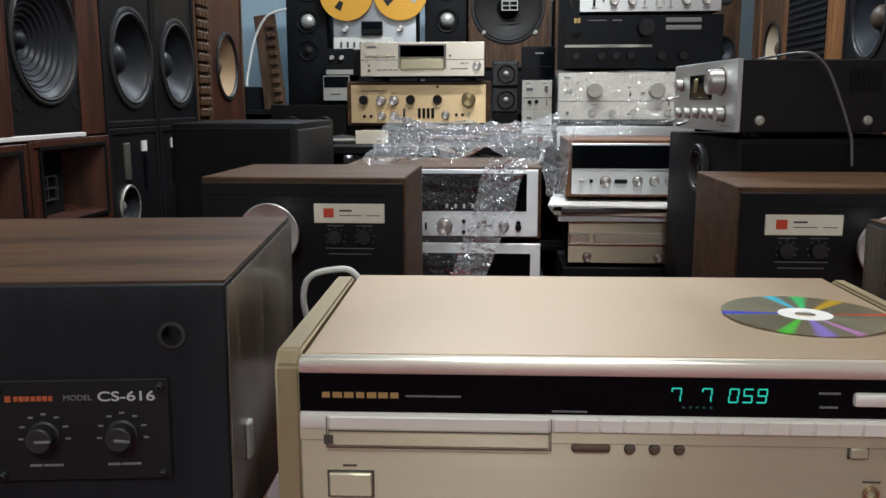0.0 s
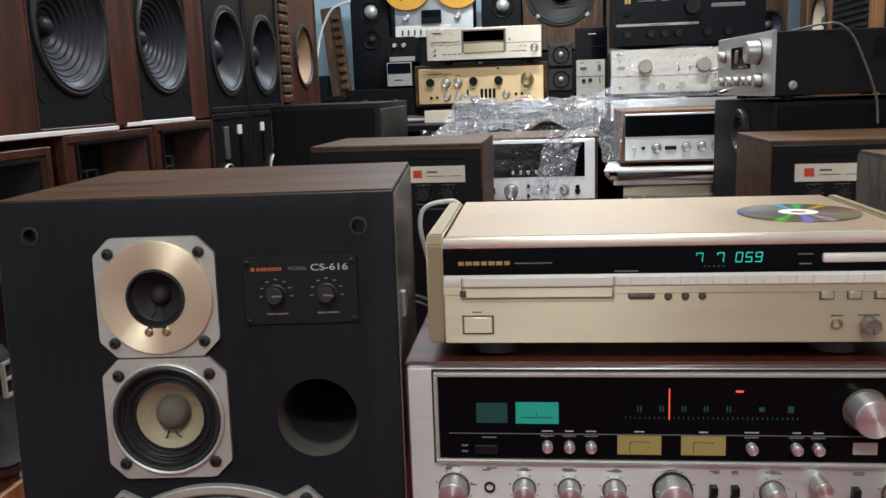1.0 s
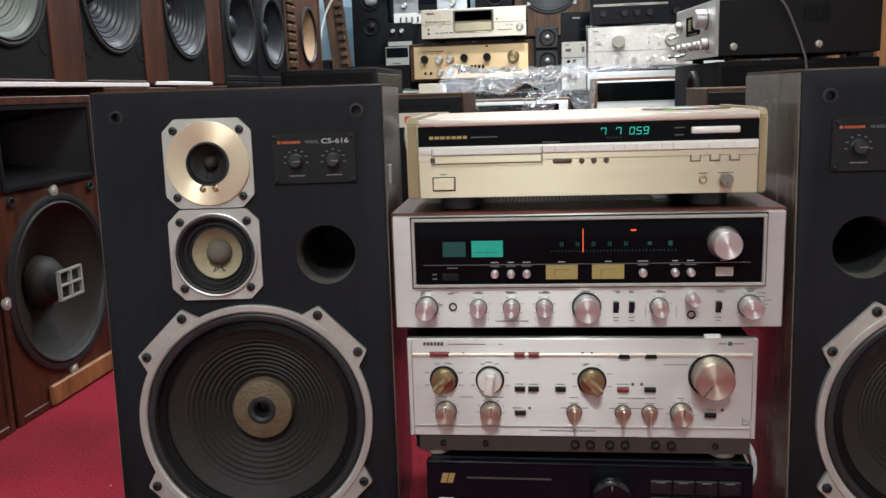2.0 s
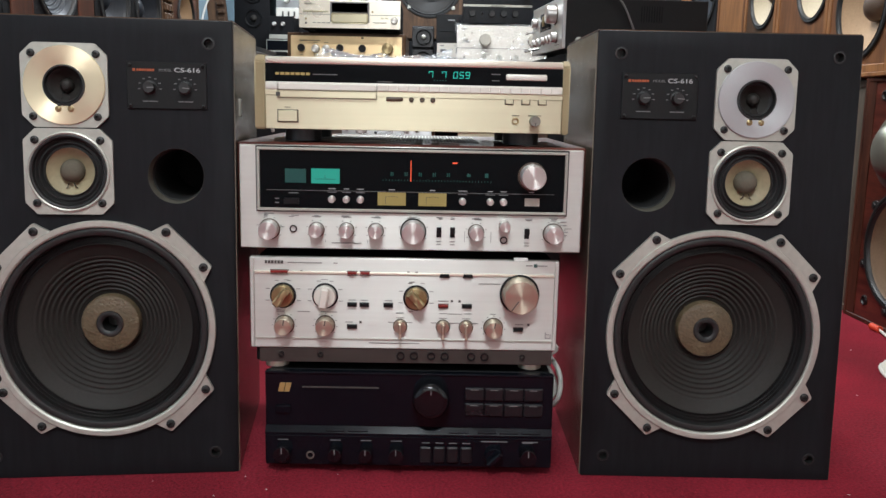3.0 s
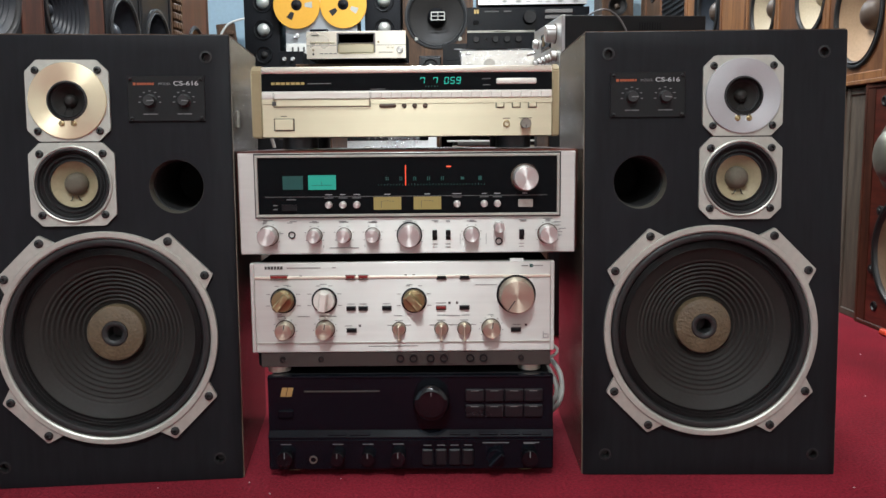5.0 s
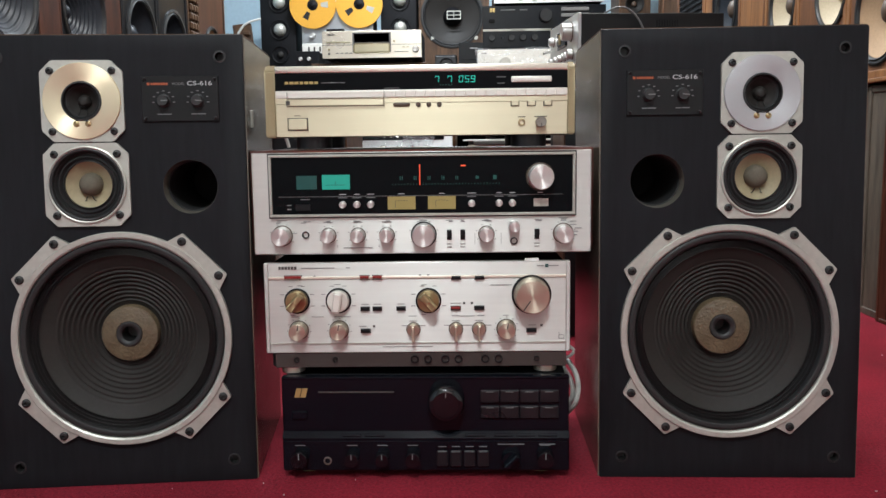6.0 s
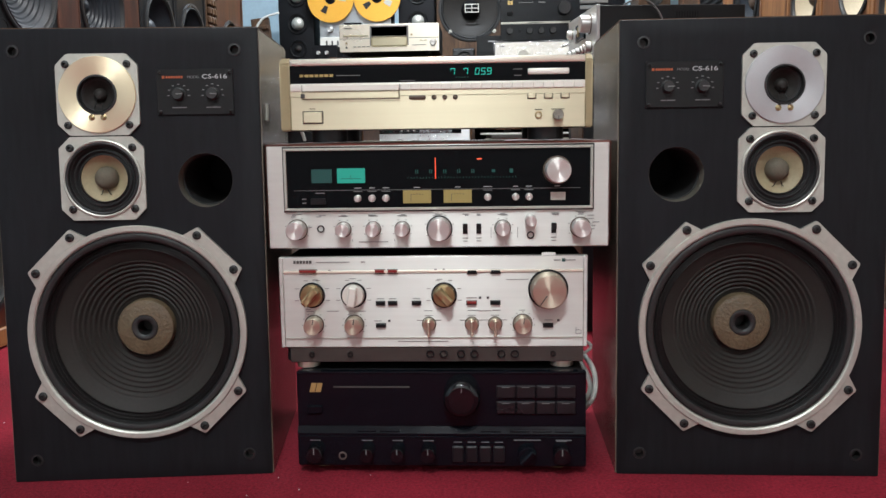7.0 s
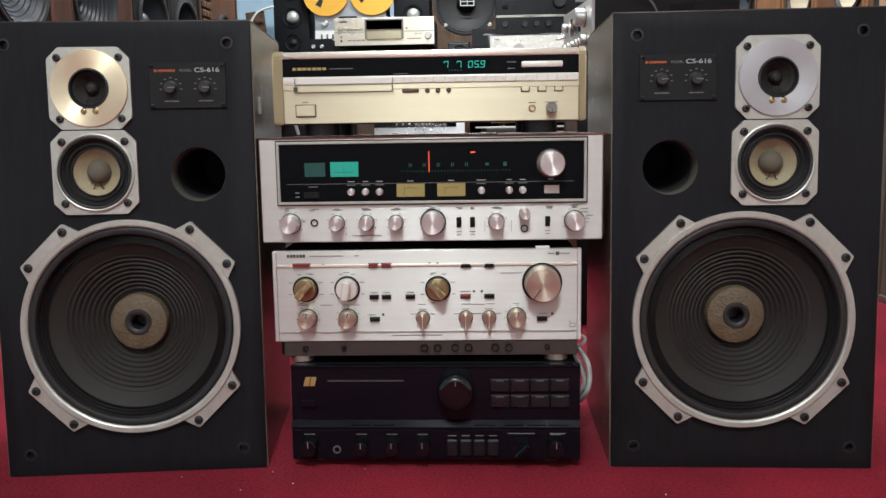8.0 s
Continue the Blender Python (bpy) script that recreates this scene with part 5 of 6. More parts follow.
wall_speaker(east(0.877, 0.0, -87), 0.47, 0.650, 0.36, "walnut_red", "rosewood", [dict(x=-0.007, z=0.213, r=0.156, cone="cone_brown", capm="cone_brown", depth=0.05, frame="rubber", edge=0.13, cap_r=0.22)],
             "reddish lacquered loudspeaker with silver domes and tan woofer", "right wall lower row", lip=0.012, inset=0.006, extra=fan_horn)
wall_speaker(east(1.180, 0.0, -88), 0.128, 0.646, 0.36, "greywood", "greywood", [], "narrow grey-brown wooden cabinet on the carpet", "right wall lower row", lip=0.02)
for yc in (1.455, 1.86, 2.265, 2.67, 3.075, 3.48, 3.89):
    wall_speaker(east(yc, 0.0, -88), 0.40, 0.640, 0.34, "walnut_y", "charcoal", [dict(x=0, z=0.22, r=0.13, cone="cone", depth=0.05)], "walnut loudspeaker with black woofer on the carpet", "right wall lower row")
shelf_board(XR + 0.13, 1.02, 0.652, 0.30, 1.00, "shelf_board", "pale wooden board across the lower loudspeakers", "oak", 0.012)
for y0, y1, case, baf, cone, cap, wy, wz, r in (
        (0.60, 1.028, "oak", "teak", "cone_tan", "cap_dark", 0.835, 0.844, 0.152), (1.032, 1.420, "oak", "teak", "cone_tan", "cap_dark", 1.212, 0.850, 0.150), (1.424, 1.83, "oak", "teak", "cone_cream", "cone_cream", 1.545, 0.955, 0.122),
        (1.835, 2.16, "oak", "walnut_y", "cone_cream", "cap_dark", 1.975, 0.978, 0.130), (2.505, 2.91, "charcoal", "black", "cone_grey", "cap_dark", 2.69, 1.07, 0.152), (3.605, 4.00, "teak", "walnut_y", "cone_cream", "cap_dark", 3.79, 1.03, 0.13),
        (4.005, 4.12, "walnut_y", "walnut_y", "", "", 0, 0, 0), (2.165, 2.50, "teak", "oak", "", "", 0, 0, 0), (2.915, 3.06, "oak", "oak", "", "", 0, 0, 0)):
    yc, w = (y0 + y1) / 2, y1 - y0
    dr = [dict(x=yc - wy, z=wz - 0.665, r=r, cone=cone, capm=cap, depth=0.05, frame="rubber", edge=0.14), dict(x=0, z=0.70, r=0.08, cone="cone", depth=0.03, name="midrange")] if cone else []
    wall_speaker(east(yc, 0.665, -90), w, 0.95, 0.36, case, baf, dr,
                 {"cone_tan": "teak loudspeaker with a tan paper woofer", "cone_cream": "orange oak loudspeaker with a cream woofer", "cone_grey": "black loudspeaker with a blue-grey woofer", "": "plain orange-brown wooden cabinet front"}[cone], "right wall upper row", lip=0.022)
tag = root("paper_tag", pose(XR - 0.004, 2.72, 0.80, 0, 0, -90), "small white paper tag stuck on a loudspeaker", "tag")
part("sheet", bx(-0.02, 0.02, -0.001, 0.001, -0.03, 0.03), "white", tag)


def mesh_front(s):
    for k in range(30):
        part("grille_slat", bx(-0.235, 0.235, -0.006, 0.001, 0.035 + 0.029 * k, 0.050 + 0.029 * k, bevel=0.003), "black", s)


wall_speaker(east(3.3325, 0.665, -90), 0.535, 0.95, 0.36, "teak", "charcoal", [], "loudspeaker with a black ribbed grille in a teak frame", "right wall upper row", lip=0.025, extra=mesh_front)

# ---------- the two speakers with cream plates ----------


def plate_speaker(at, w, h, d, hx, x0, label):
    s = root("loudspeaker", at, label, "loudspeaker", "pair with cream plates")
    cab = part("cabinet", bx(-w / 2, w / 2, 0.004, d, 0, h, bevel=0.002), "walnut", s, "walnut-grain cabinet")
    part("baffle", bx(-w / 2 + 0.002, w / 2 - 0.003, -0.003, 0.005, 0.004, h - 0.010, bevel=0.001), "black", s, "black baffle")
    part("groove", bx(-w / 2 + 0.015, w / 2 - 0.03, -0.0042, -0.002, h - 0.032, h - 0.029), "charcoal", s)
    pl = part("name_plate", bx(x0, x0 + 0.124, -0.006, -0.002, h - 0.079, h - 0.045, bevel=0.0008), "cream", s, "cream name plate")
    bars([(x0 + 0.026, h - 0.061, 0.018, 0.016)], -0.0062, "red", pl, "badge")
    bars([(x0 + 0.056, h - 0.057, 0.022, 0.003)], -0.0062, "print_d", pl)
    bars([(x0 + 0.064, h - 0.0655, 0.038, 0.0012), (x0 + 0.104, h - 0.0655, 0.024, 0.0012)], -0.0062, "print_d", pl)
    for k in (0.037, 0.088):
        part("level_knob", lathe([(0.0135, 0.003), (0.0125, 0.012), (0, 0.0125)], (x0 + k, 0, h - 0.104), 24), "rubber", s)
        bars([(x0 + k + 0.017 * math.cos(radians(q)), h - 0.104 + 0.017 * math.sin(radians(q)), 0.002, 0.002) for q in range(-30, 211, 40)] + [(x0 + k, h - 0.084, 0.03, 0.0012)], -0.0032, "print_g", s)
    bars([(x0 + 0.062, h - 0.124, 0.085, 0.0014), (x0 + 0.062, h - 0.134, 0.075, 0.0014)], -0.0032, "print_g", s)
    hz = h - 0.093
    hn = part("horn", lathe([(0.016, 0.004), (0.018, 0.010), (0.034, 0.016), (0.049, 0.032), (0.053, 0.046), (0.051, 0.047), (0.044, 0.036), (0.028, 0.022), (0.012, 0.014), (0, 0.013)], (hx, 0, hz), 48), "spun", s, "flared bright aluminium horn")
    driver(s, 0.0, 0.20, 0.14, "cone", "cap_dark", "rubber", 0.001)
    return s


plate_speaker(pose(-0.3880, 0.97, 0.0), 0.361, 0.650, 0.32, -0.049, 0.0215, "walnut loudspeaker with black baffle and cream name plate")
plate_speaker(pose(0.5305, 0.93, 0.0), 0.361, 0.6415, 0.32, 0.048, -0.1385, "walnut loudspeaker with black baffle, cream plate and horn")

# ---------- dark cabinets behind ----------


def plain_cabinet(at, w, h, d, label, case="charcoal", name="cabinet", extra=None):
    s = root(name, at, label, "cabinet")
    part("carcass", bx(-w / 2, w / 2, 0.0, d, 0, h, bevel=0.004, seg=2), case, s)
    part("back_panel", bx(-w / 2 + 0.012, w / 2 - 0.012, -0.004, 0.001, 0.012, h - 0.012, bevel=0.001), "charcoal", s)
    if extra:
        extra(s)
    return s


def side_glints(s):
    part("side_strip", bx(0.145, 0.1515, 0.02, 0.42, 0.30, 0.715, bevel=0.002), "darkmetal", s, "shiny dark grey side")


plain_cabinet(pose(-0.6765, 1.50, 0.0), 0.300, 0.731, 0.45, "dark grey loudspeaker cabinet with a shiny side", extra=side_glints)


def ring_side(s):
    at = Matrix.Translation((-0.2125, 0.20, 0.632)) @ Matrix.Rotation(radians(-90), 4, "Z")
    b = lathe([(0.055, 0.0), (0.055, 0.010), (0.052, 0.014), (0.044, 0.013), (0.041, 0.008)], (0, 0, 0), 36)
    b.transform(at)
    ring = part("driver_ring", b, "darkmetal", s, "dull metal ring of a side driver")
    b = lathe([(0.0415, 0.009), (0.036, 0.012), (0.030, 0.004), (0.014, 0.002), (0.010, 0.006), (0, 0.008)], (0, 0, 0), 36)
    b.transform(at)
    part("cone", b, "cone", ring)


plain_cabinet(pose(0.639, 1.290, 0.0, 0, 0, 6.2), 0.42, 0.706, 0.45, "black loudspeaker cabinet lying under an amplifier", extra=ring_side)

# ---------- components on the shelves ----------


def component(name, at, w, h, d, face, body, label, category, knobs=(), keys=(), windows=(), prints=(), feet=True, wood_case=0.0, edge=0.0012):
    """knobs: (x, z, r, material); keys: (x, z, w, h, material); windows: (x0, x1, z0, z1, material)."""
    s = root(name, at, label, category)
    zf = 0.010 if feet else 0.0
    if wood_case:
        part("case", bx(-w / 2, w / 2, 0.004, d, zf, h, bevel=0.002), body, s, "wooden case")
        c = wood_case
        part("face", bx(-w / 2 + c, w / 2 - c, -0.004, 0.006, zf + c * 0.6, h - c * 0.8, bevel=edge), face, s)
    else:
        part("body", bx(-w / 2 + 0.004, w / 2 - 0.004, 0.004, d, zf, h - 0.002, bevel=0.002), body, s)
        part("face", bx(-w / 2, w / 2, -0.004, 0.006, zf, h, bevel=edge), face, s)
    for x0, x1, z0, z1, mt in windows:
        part("window", bx(x0, x1, -0.0055, -0.002, z0, z1, bevel=0.0006), mt, s)
    for x, z, r, mt in knobs:
        knob(s, x, -0.004, z, r, max(0.008, r * 1.1), mt)
    for x, z, kw, kh, mt in keys:
        part("key", bx(x - kw / 2, x + kw / 2, -0.0085, -0.002, z - kh / 2, z + kh / 2, bevel=min(kw, kh) * 0.15), mt, s)
    for k, (mt, rows) in enumerate(prints):
        bars(rows, -0.0058, mt, s)
    if feet:
        for x in (-w * 0.38, w * 0.38):
            for y in (0.05, d - 0.05):
                foot(s, x, y, 0.016, 0.0105, 0.0)
    return s


# gold amplifier in a wooden case and the silver player on it
component("amplifier", pose(-0.3455, 2.60, 0.686), 0.518, 0.1675, 0.34, "goldface", "walnut", "gold-faced amplifier in a walnut case", "amplifier",
          knobs=[(-0.196, 0.102, 0.0165, "black"), (-0.1345, 0.099, 0.0165, "spun"), (-0.088, 0.099, 0.0165, "spun"), (-0.027, 0.103, 0.0165, "black"), (0.070, 0.103, 0.0165, "black"), (0.181, 0.104, 0.025, "brass"),
                 (-0.132, 0.0455, 0.0135, "spun"), (-0.088, 0.0455, 0.0135, "spun"), (0.099, 0.0480, 0.0135, "spun")],
          keys=[(-0.195, 0.0435, 0.010, 0.010, "black"), (-0.171, 0.0435, 0.010, 0.010, "black"), (-0.0505, 0.054, 0.007, 0.034, "black"), (0.1375, 0.049, 0.010, 0.010, "black"), (0.160, 0.049, 0.010, 0.010, "black"), (0.182, 0.049, 0.008, 0.012, "spun"), (0.070, 0.148, 0.010, 0.006, "black")]
          + [(0.0045 + 0.0160 * i, 0.0545, 0.0105, 0.036, "black") for i in range(4)],
          prints=[("print_d", [(-0.160, 0.1335, 0.090, 0.0025)] + [(x, 0.0735, 0.016, 0.0018) for x in (-0.196, -0.1345, -0.088, -0.027, 0.070, 0.181)] + [(x, 0.1260, 0.020, 0.0018) for x in (-0.1345, -0.088, 0.181)])], wood_case=0.016)
component("disc_player", pose(-0.3255, 2.55, 0.8595), 0.436, 0.1275, 0.30, "champagne_lt", "charcoal", "champagne silver disc player with a dark window", "disc player",
          knobs=[(0.1915, 0.046, 0.0135, "spun")], keys=[(-0.147, 0.079, 0.108, 0.006, "champagne"), (0.0, 0.052, 0.160, 0.044, "champagne"), (-0.188, 0.048, 0.008, 0.008, "brass"), (-0.188, 0.030, 0.008, 0.008, "print_d"), (0.098, 0.080, 0.008, 0.008, "brass"), (0.140, 0.056, 0.012, 0.005, "champagne"), (0.158, 0.056, 0.012, 0.005, "champagne")],
          windows=[(-0.0845, 0.0845, 0.036, 0.120, "print_g"), (-0.078, 0.078, 0.076, 0.116, "gloss"), (-0.218, -0.085, 0.066, 0.068, "print_g"), (0.085, 0.218, 0.066, 0.068, "print_g")], prints=[("print_d", [(-0.178, 0.111, 0.034, 0.005), (0.130, 0.036, 0.060, 0.002)] + [(-0.152 + 0.020 * i, 0.032, 0.014, 0.0028) for i in range(4)])])
component("tape_unit", pose(-0.54, 2.95, 0.30), 0.11, 0.345, 0.20, "cream", "charcoal", "small pale box among black units", "equipment", feet=False)

# wrapped silver amplifier, black amplifier, silver amplifier
component("amplifier", pose(0.3400, 2.295, 0.714), 0.410, 0.1565, 0.34, "cream_metal", "charcoal", "silver amplifier wrapped in clear film", "amplifier",
          knobs=[(-0.092, 0.1015, 0.0245, "alu"), (0.1025, 0.1015, 0.0245, "alu"), (-0.0965, 0.032, 0.0115, "alu"), (-0.034, 0.032, 0.0115, "alu"), (0.033, 0.032, 0.0115, "alu"), (0.140, 0.032, 0.0115, "alu")],
          keys=[(-0.172, 0.101, 0.026, 0.010, "alu"), (-0.175, 0.031, 0.009, 0.009, "print_d")], windows=[(-0.205, 0.205, 0.0665, 0.069, "print_g")], prints=[("print_g", [(-0.178, 0.142, 0.020, 0.004), (-0.092, 0.067 - 0.01, 0.02, 0.002)])])
component("amplifier", pose(0.4120, 2.40, 0.878), 0.510, 0.180, 0.34, "gloss", "charcoal", "glossy black amplifier with a gold emblem", "amplifier",
          knobs=[(-0.216, 0.050, 0.014, "gloss_knob"), (-0.135, 0.050, 0.014, "gloss_knob"), (-0.087, 0.050, 0.014, "gloss_knob"), (-0.039, 0.050, 0.014, "gloss_knob"), (0.06, 0.05, 0.016, "gloss_knob"), (0.13, 0.05, 0.016, "gloss_knob"), (0.007, 0.137, 0.028, "gloss_knob")],
          keys=[(0.128, 0.162, 0.115, 0.016, "print_g"), (0.128, 0.138, 0.115, 0.016, "print_g"), (-0.216, 0.119, 0.024, 0.016, "charcoal"), (-0.174, 0.050, 0.007, 0.007, "matte")],
          windows=[(-0.253, 0.03, 0.077, 0.086, "alu"), (-0.140, -0.08, 0.079, 0.083, "black")], prints=[("print_gold", [(-0.220, 0.163, 0.009, 0.016), (-0.2085, 0.163, 0.009, 0.016)]), ("print_g", [(-0.150, 0.163, 0.060, 0.003), (-0.085, 0.163, 0.030, 0.004)])])
component("amplifier", pose(0.4310, 2.40, 1.058), 0.452, 0.150, 0.34, "brushed", "charcoal", "silver amplifier with a row of knobs", "amplifier",
          knobs=[(x, 0.043, 0.0125, "spun") for x in (-0.116, -0.058, 0.114, 0.178)], keys=[(-0.180, 0.038, 0.008, 0.02, "black"), (-0.150, 0.045, 0.006, 0.006, "black")] + [(x, 0.040, 0.006, 0.018, "alu") for x in (-0.018, 0.020, 0.042, 0.064)], windows=[(-0.18, 0.18, 0.085, 0.135, "gloss")],
          prints=[("print_g", [(x, 0.022, 0.018, 0.0018) for x in (-0.180, -0.116, -0.058, -0.018, 0.030, 0.064, 0.114, 0.178)])])
component("tuner", pose(0.345, 2.24, 0.640), 0.43, 0.064, 0.30, "brushed", "charcoal", "slim silver tuner under the wrapped amplifier", "tuner", feet=False)

# wood-cased tuner, paper, gold player below
component("tuner", pose(0.3280, 1.85, 0.5135), 0.385, 0.165, 0.32, "brushed", "teak", "silver tuner with dark dial in a red-brown wooden case", "tuner",
          knobs=[(-0.152, 0.053, 0.006, "spun"), (-0.127, 0.054, 0.005, "black"), (-0.088, 0.0525, 0.0135, "spun"), (-0.002, 0.0535, 0.0125, "spun"), (0.043, 0.0545, 0.0125, "spun"), (0.085, 0.0545, 0.0125, "spun"), (0.140, 0.0545, 0.0125, "spun")],
          keys=[(-0.047, 0.053, 0.034, 0.011, "black")], windows=[(-0.180, 0.180, 0.0835, 0.0865, "print_w"), (-0.180, 0.180, 0.0875, 0.1500, "dial")], wood_case=0.012)
component("disc_player", pose(0.325, 1.80, 0.340), 0.372, 0.122, 0.30, "champagne", "charcoal", "champagne player with a lower silver front", "disc player",
          knobs=[(-0.135, 0.026, 0.011, "spun"), (0.055, 0.026, 0.011, "spun")], keys=[(-0.158, 0.078, 0.055, 0.030, "champagne_lt"), (-0.02, 0.078, 0.20, 0.030, "champagne_lt"), (0.12, 0.026, 0.020, 0.006, "champagne")],
          windows=[(0.095, 0.186, 0.064, 0.094, "gloss"), (-0.186, 0.186, 0.056, 0.060, "redbtn")])
pp = root("paper_stack", pose(0.30, 1.78, 0.465), "stack of white papers and a thin booklet", "papers")
for k, (a, b, g, tn) in enumerate(((0.0, 0.0, 0.016, 2), (-0.012, -0.01, 0.010, -3), (0.008, -0.02, 0.012, 4), (-0.03, -0.03, 0.006, -6))):
    z = (0.0, 0.0165, 0.027, 0.0395)[k]
    bm = bx(-0.19, 0.17, 0.0, 0.28, z, z + g, bevel=0.001)
    bm.transform(Matrix.Translation((a, b, 0)) @ Matrix.Rotation(radians(tn), 4, "Z"))
    part("sheet", bm, ("white", "cream", "print_d", "white")[k], pp)

# receiver under film, and the unit below it
component("receiver", pose(-0.193, 1.62, 0.433), 0.500, 0.188, 0.36, "brushed", "walnut", "silver receiver in a wooden case under clear film", "receiver",
          knobs=[(-0.19, 0.040, 0.012, "spun"), (-0.13, 0.040, 0.012, "spun"), (-0.073, 0.040, 0.008, "charcoal"), (0.010, 0.040, 0.018, "spun"), (0.058, 0.053, 0.005, "charcoal"), (0.058, 0.026, 0.005, "charcoal"),
                 (0.103, 0.042, 0.011, "spun"), (0.158, 0.042, 0.012, "spun"), (0.194, 0.049, 0.006, "charcoal"), (0.194, 0.038, 0.008, "charcoal")],
          keys=[(0.016 + 0.0215 * i, 0.091, 0.006, 0.010, "alu") for i in range(5)] + [(-0.037, 0.040, 0.005, 0.018, "charcoal")], windows=[(-0.225, 0.214, 0.078, 0.172, "dial"), (-0.095, -0.009, 0.082, 0.099, "teal_dim")], wood_case=0.008)
component("receiver", pose(-0.193, 1.62, 0.300), 0.500, 0.130, 0.36, "brushed", "walnut", "silver-framed receiver with a dark dial", "receiver", windows=[(-0.235, 0.225, 0.040, 0.105, "dial")], knobs=[(-0.1 + 0.06 * i, 0.022, 0.01, "spun") for i in range(5)])

# small boxes near the middle
SM = "small stacked loudspeakers"
for z in (0.732, 0.8465):
    s = root("small_loudspeaker", pose(-0.033, 3.40, z), "small dark grey loudspeaker with one silver-centred cone", "loudspeaker", SM)
    c = part("cabinet", bx(-0.058, 0.058, 0.002, 0.14, 0, 0.114, bevel=0.003), "charcoal", s)
    p = part("baffle", bx(-0.055, 0.055, -0.002, 0.004, 0.007, 0.107, bevel=0.001), "greyplate", s, "dark grey front plate")
    driver(s, 0.004, 0.057, 0.041, "cone", "alu", "black", 0.001, "woofer", 0.35, -0.002)
    for a in (-1, 1):
        for b in (-1, 1):
            bolt(p, a * 0.048, -0.002, 0.057 + b * 0.043, 0.0034)
component("black_unit", pose(-0.033, 3.40, 0.640), 0.116, 0.092, 0.16, "black", "black", "small black unit under the grey loudspeakers", "equipment", feet=False)
component("mini_amplifier", pose(0.1086, 3.40, 0.7470), 0.1325, 0.129, 0.16, "cream_metal", "white", "white mini component with two small knobs", "amplifier", knobs=[(-0.032, 0.032, 0.009, "black"), (-0.002, 0.034, 0.009, "black")],
          keys=[(-0.034, 0.091, 0.030, 0.016, "print_g"), (0.041, 0.091, 0.014, 0.030, "print_g"), (0.043, 0.032, 0.005, 0.027, "print_g")], windows=[(-0.064, 0.064, 0.050, 0.0535, "print_d")], prints=[("print_g", [(-0.039, 0.115, 0.020, 0.004), (0.034, 0.115, 0.018, 0.003)])], feet=False)
component("mini_tuner", pose(0.1086, 3.40, 0.640), 0.1325, 0.1065, 0.16, "cream_metal", "white", "white mini component under its twin", "tuner", keys=[(-0.034, 0.070, 0.023, 0.011, "print_g"), (-0.034, 0.042, 0.023, 0.007, "print_g")], feet=False)
component("black_box", pose(0.1114, 3.40, 0.8765), 0.149, 0.146, 0.16, "gloss", "black", "small glossy black unit", "equipment", windows=[(-0.014, 0.023, 0.114, 0.119, "print_w"), (-0.057, 0.057, 0.057, 0.060, "charcoal")], feet=False)

# silver-faced amplifier turned sideways on the black cabinet
tr = component("amplifier", pose(0.400, 1.440, 0.709, 0, 0, -83.8), 0.402, 0.1535, 0.42, "brushed", "black", "silver-faced amplifier turned sideways, black metal cover", "amplifier",
               knobs=[(-0.145, 0.108, 0.014, "spun"), (0.112, 0.110, 0.026, "spun"), (-0.150, 0.045, 0.011, "spun"), (-0.085, 0.045, 0.012, "spun"), (-0.030, 0.045, 0.011, "spun"), (0.030, 0.045, 0.011, "spun"), (0.070, 0.045, 0.011, "spun"), (0.130, 0.045, 0.015, "spun")],
               windows=[(-0.085, 0.060, 0.074, 0.128, "gloss")], keys=[(-0.040, 0.104, 0.020, 0.034, "brass"), (0.0, 0.084, 0.10, 0.012, "gloss")], prints=[("print_g", [(0.15, 0.022, 0.05, 0.002)])])
for x, z in ((-0.155, 0.082), (-0.165, 0.028), (-0.075, 0.026)):
    bm = lathe([(0.0035, 0.0), (0.0045, 0.030), (0.003, 0.032), (0, 0.032)], (0, 0, 0), 12)
    bm.transform(Matrix.Translation((x, -0.006, z)) @ Matrix.Rotation(radians(14), 4, "X"))
    part("toggle", bm, "chrome", tr)
for y in (0.045, 0.262):
    bm = lathe([(0.010, 0), (0.009, 0.004), (0.004, 0.0055), (0, 0.0035)], (0, 0, 0), 14)
    bm.transform(Matrix.Translation((0.1975, y, 0.033)) @ Matrix.Rotation(radians(90), 4, "Z"))
    part("cover_screw", bm, "alu", tr)
bm = B()
for k in range(9):
    add_box(bm, 0.192, 0.1985, 0.222 + 0.0075 * k, 0.2255 + 0.0075 * k, 0.088, 0.132)
part("cover_slots", bm, "charcoal", tr)
cb = root("power_lead", pose(0, 0, 0), "grey lead hanging over the amplifier cover", "cable")
part("lead", add_tube(B(), smooth_path([(0.500, 1.40, 0.868), (0.505, 1.30, 0.869), (0.523, 1.225, 0.871), (0.552, 1.222, 0.868), (0.587, 1.236, 0.839), (0.618, 1.240, 0.774), (0.638, 1.244, 0.724), (0.645, 1.246, 0.700), (0.6515, 1.252, 0.653)]), 0.0026), "print_g", cb)

# ---------- far shelf ----------


def tower(x, label, top=1.62, z0=0.74):
    s = root("tower_loudspeaker", pose(x, 4.30, z0), label, "loudspeaker", "black tower pair")
    h = top - z0
    c = part("cabinet", bx(-0.114, 0.114, 0.0, 0.30, 0, h, bevel=0.008, seg=2), "charcoal", s)
    for zz, r in ((1.222, 0.064), (1.065, 0.055), (1.392, 0.064)):
        driver(s, 0.01, zz - z0, r, "cone", "alu" if zz != 1.065 else "cone", "black", 0.001, "woofer", 0.62 if zz != 1.065 else 0.4, -0.001)
    return s


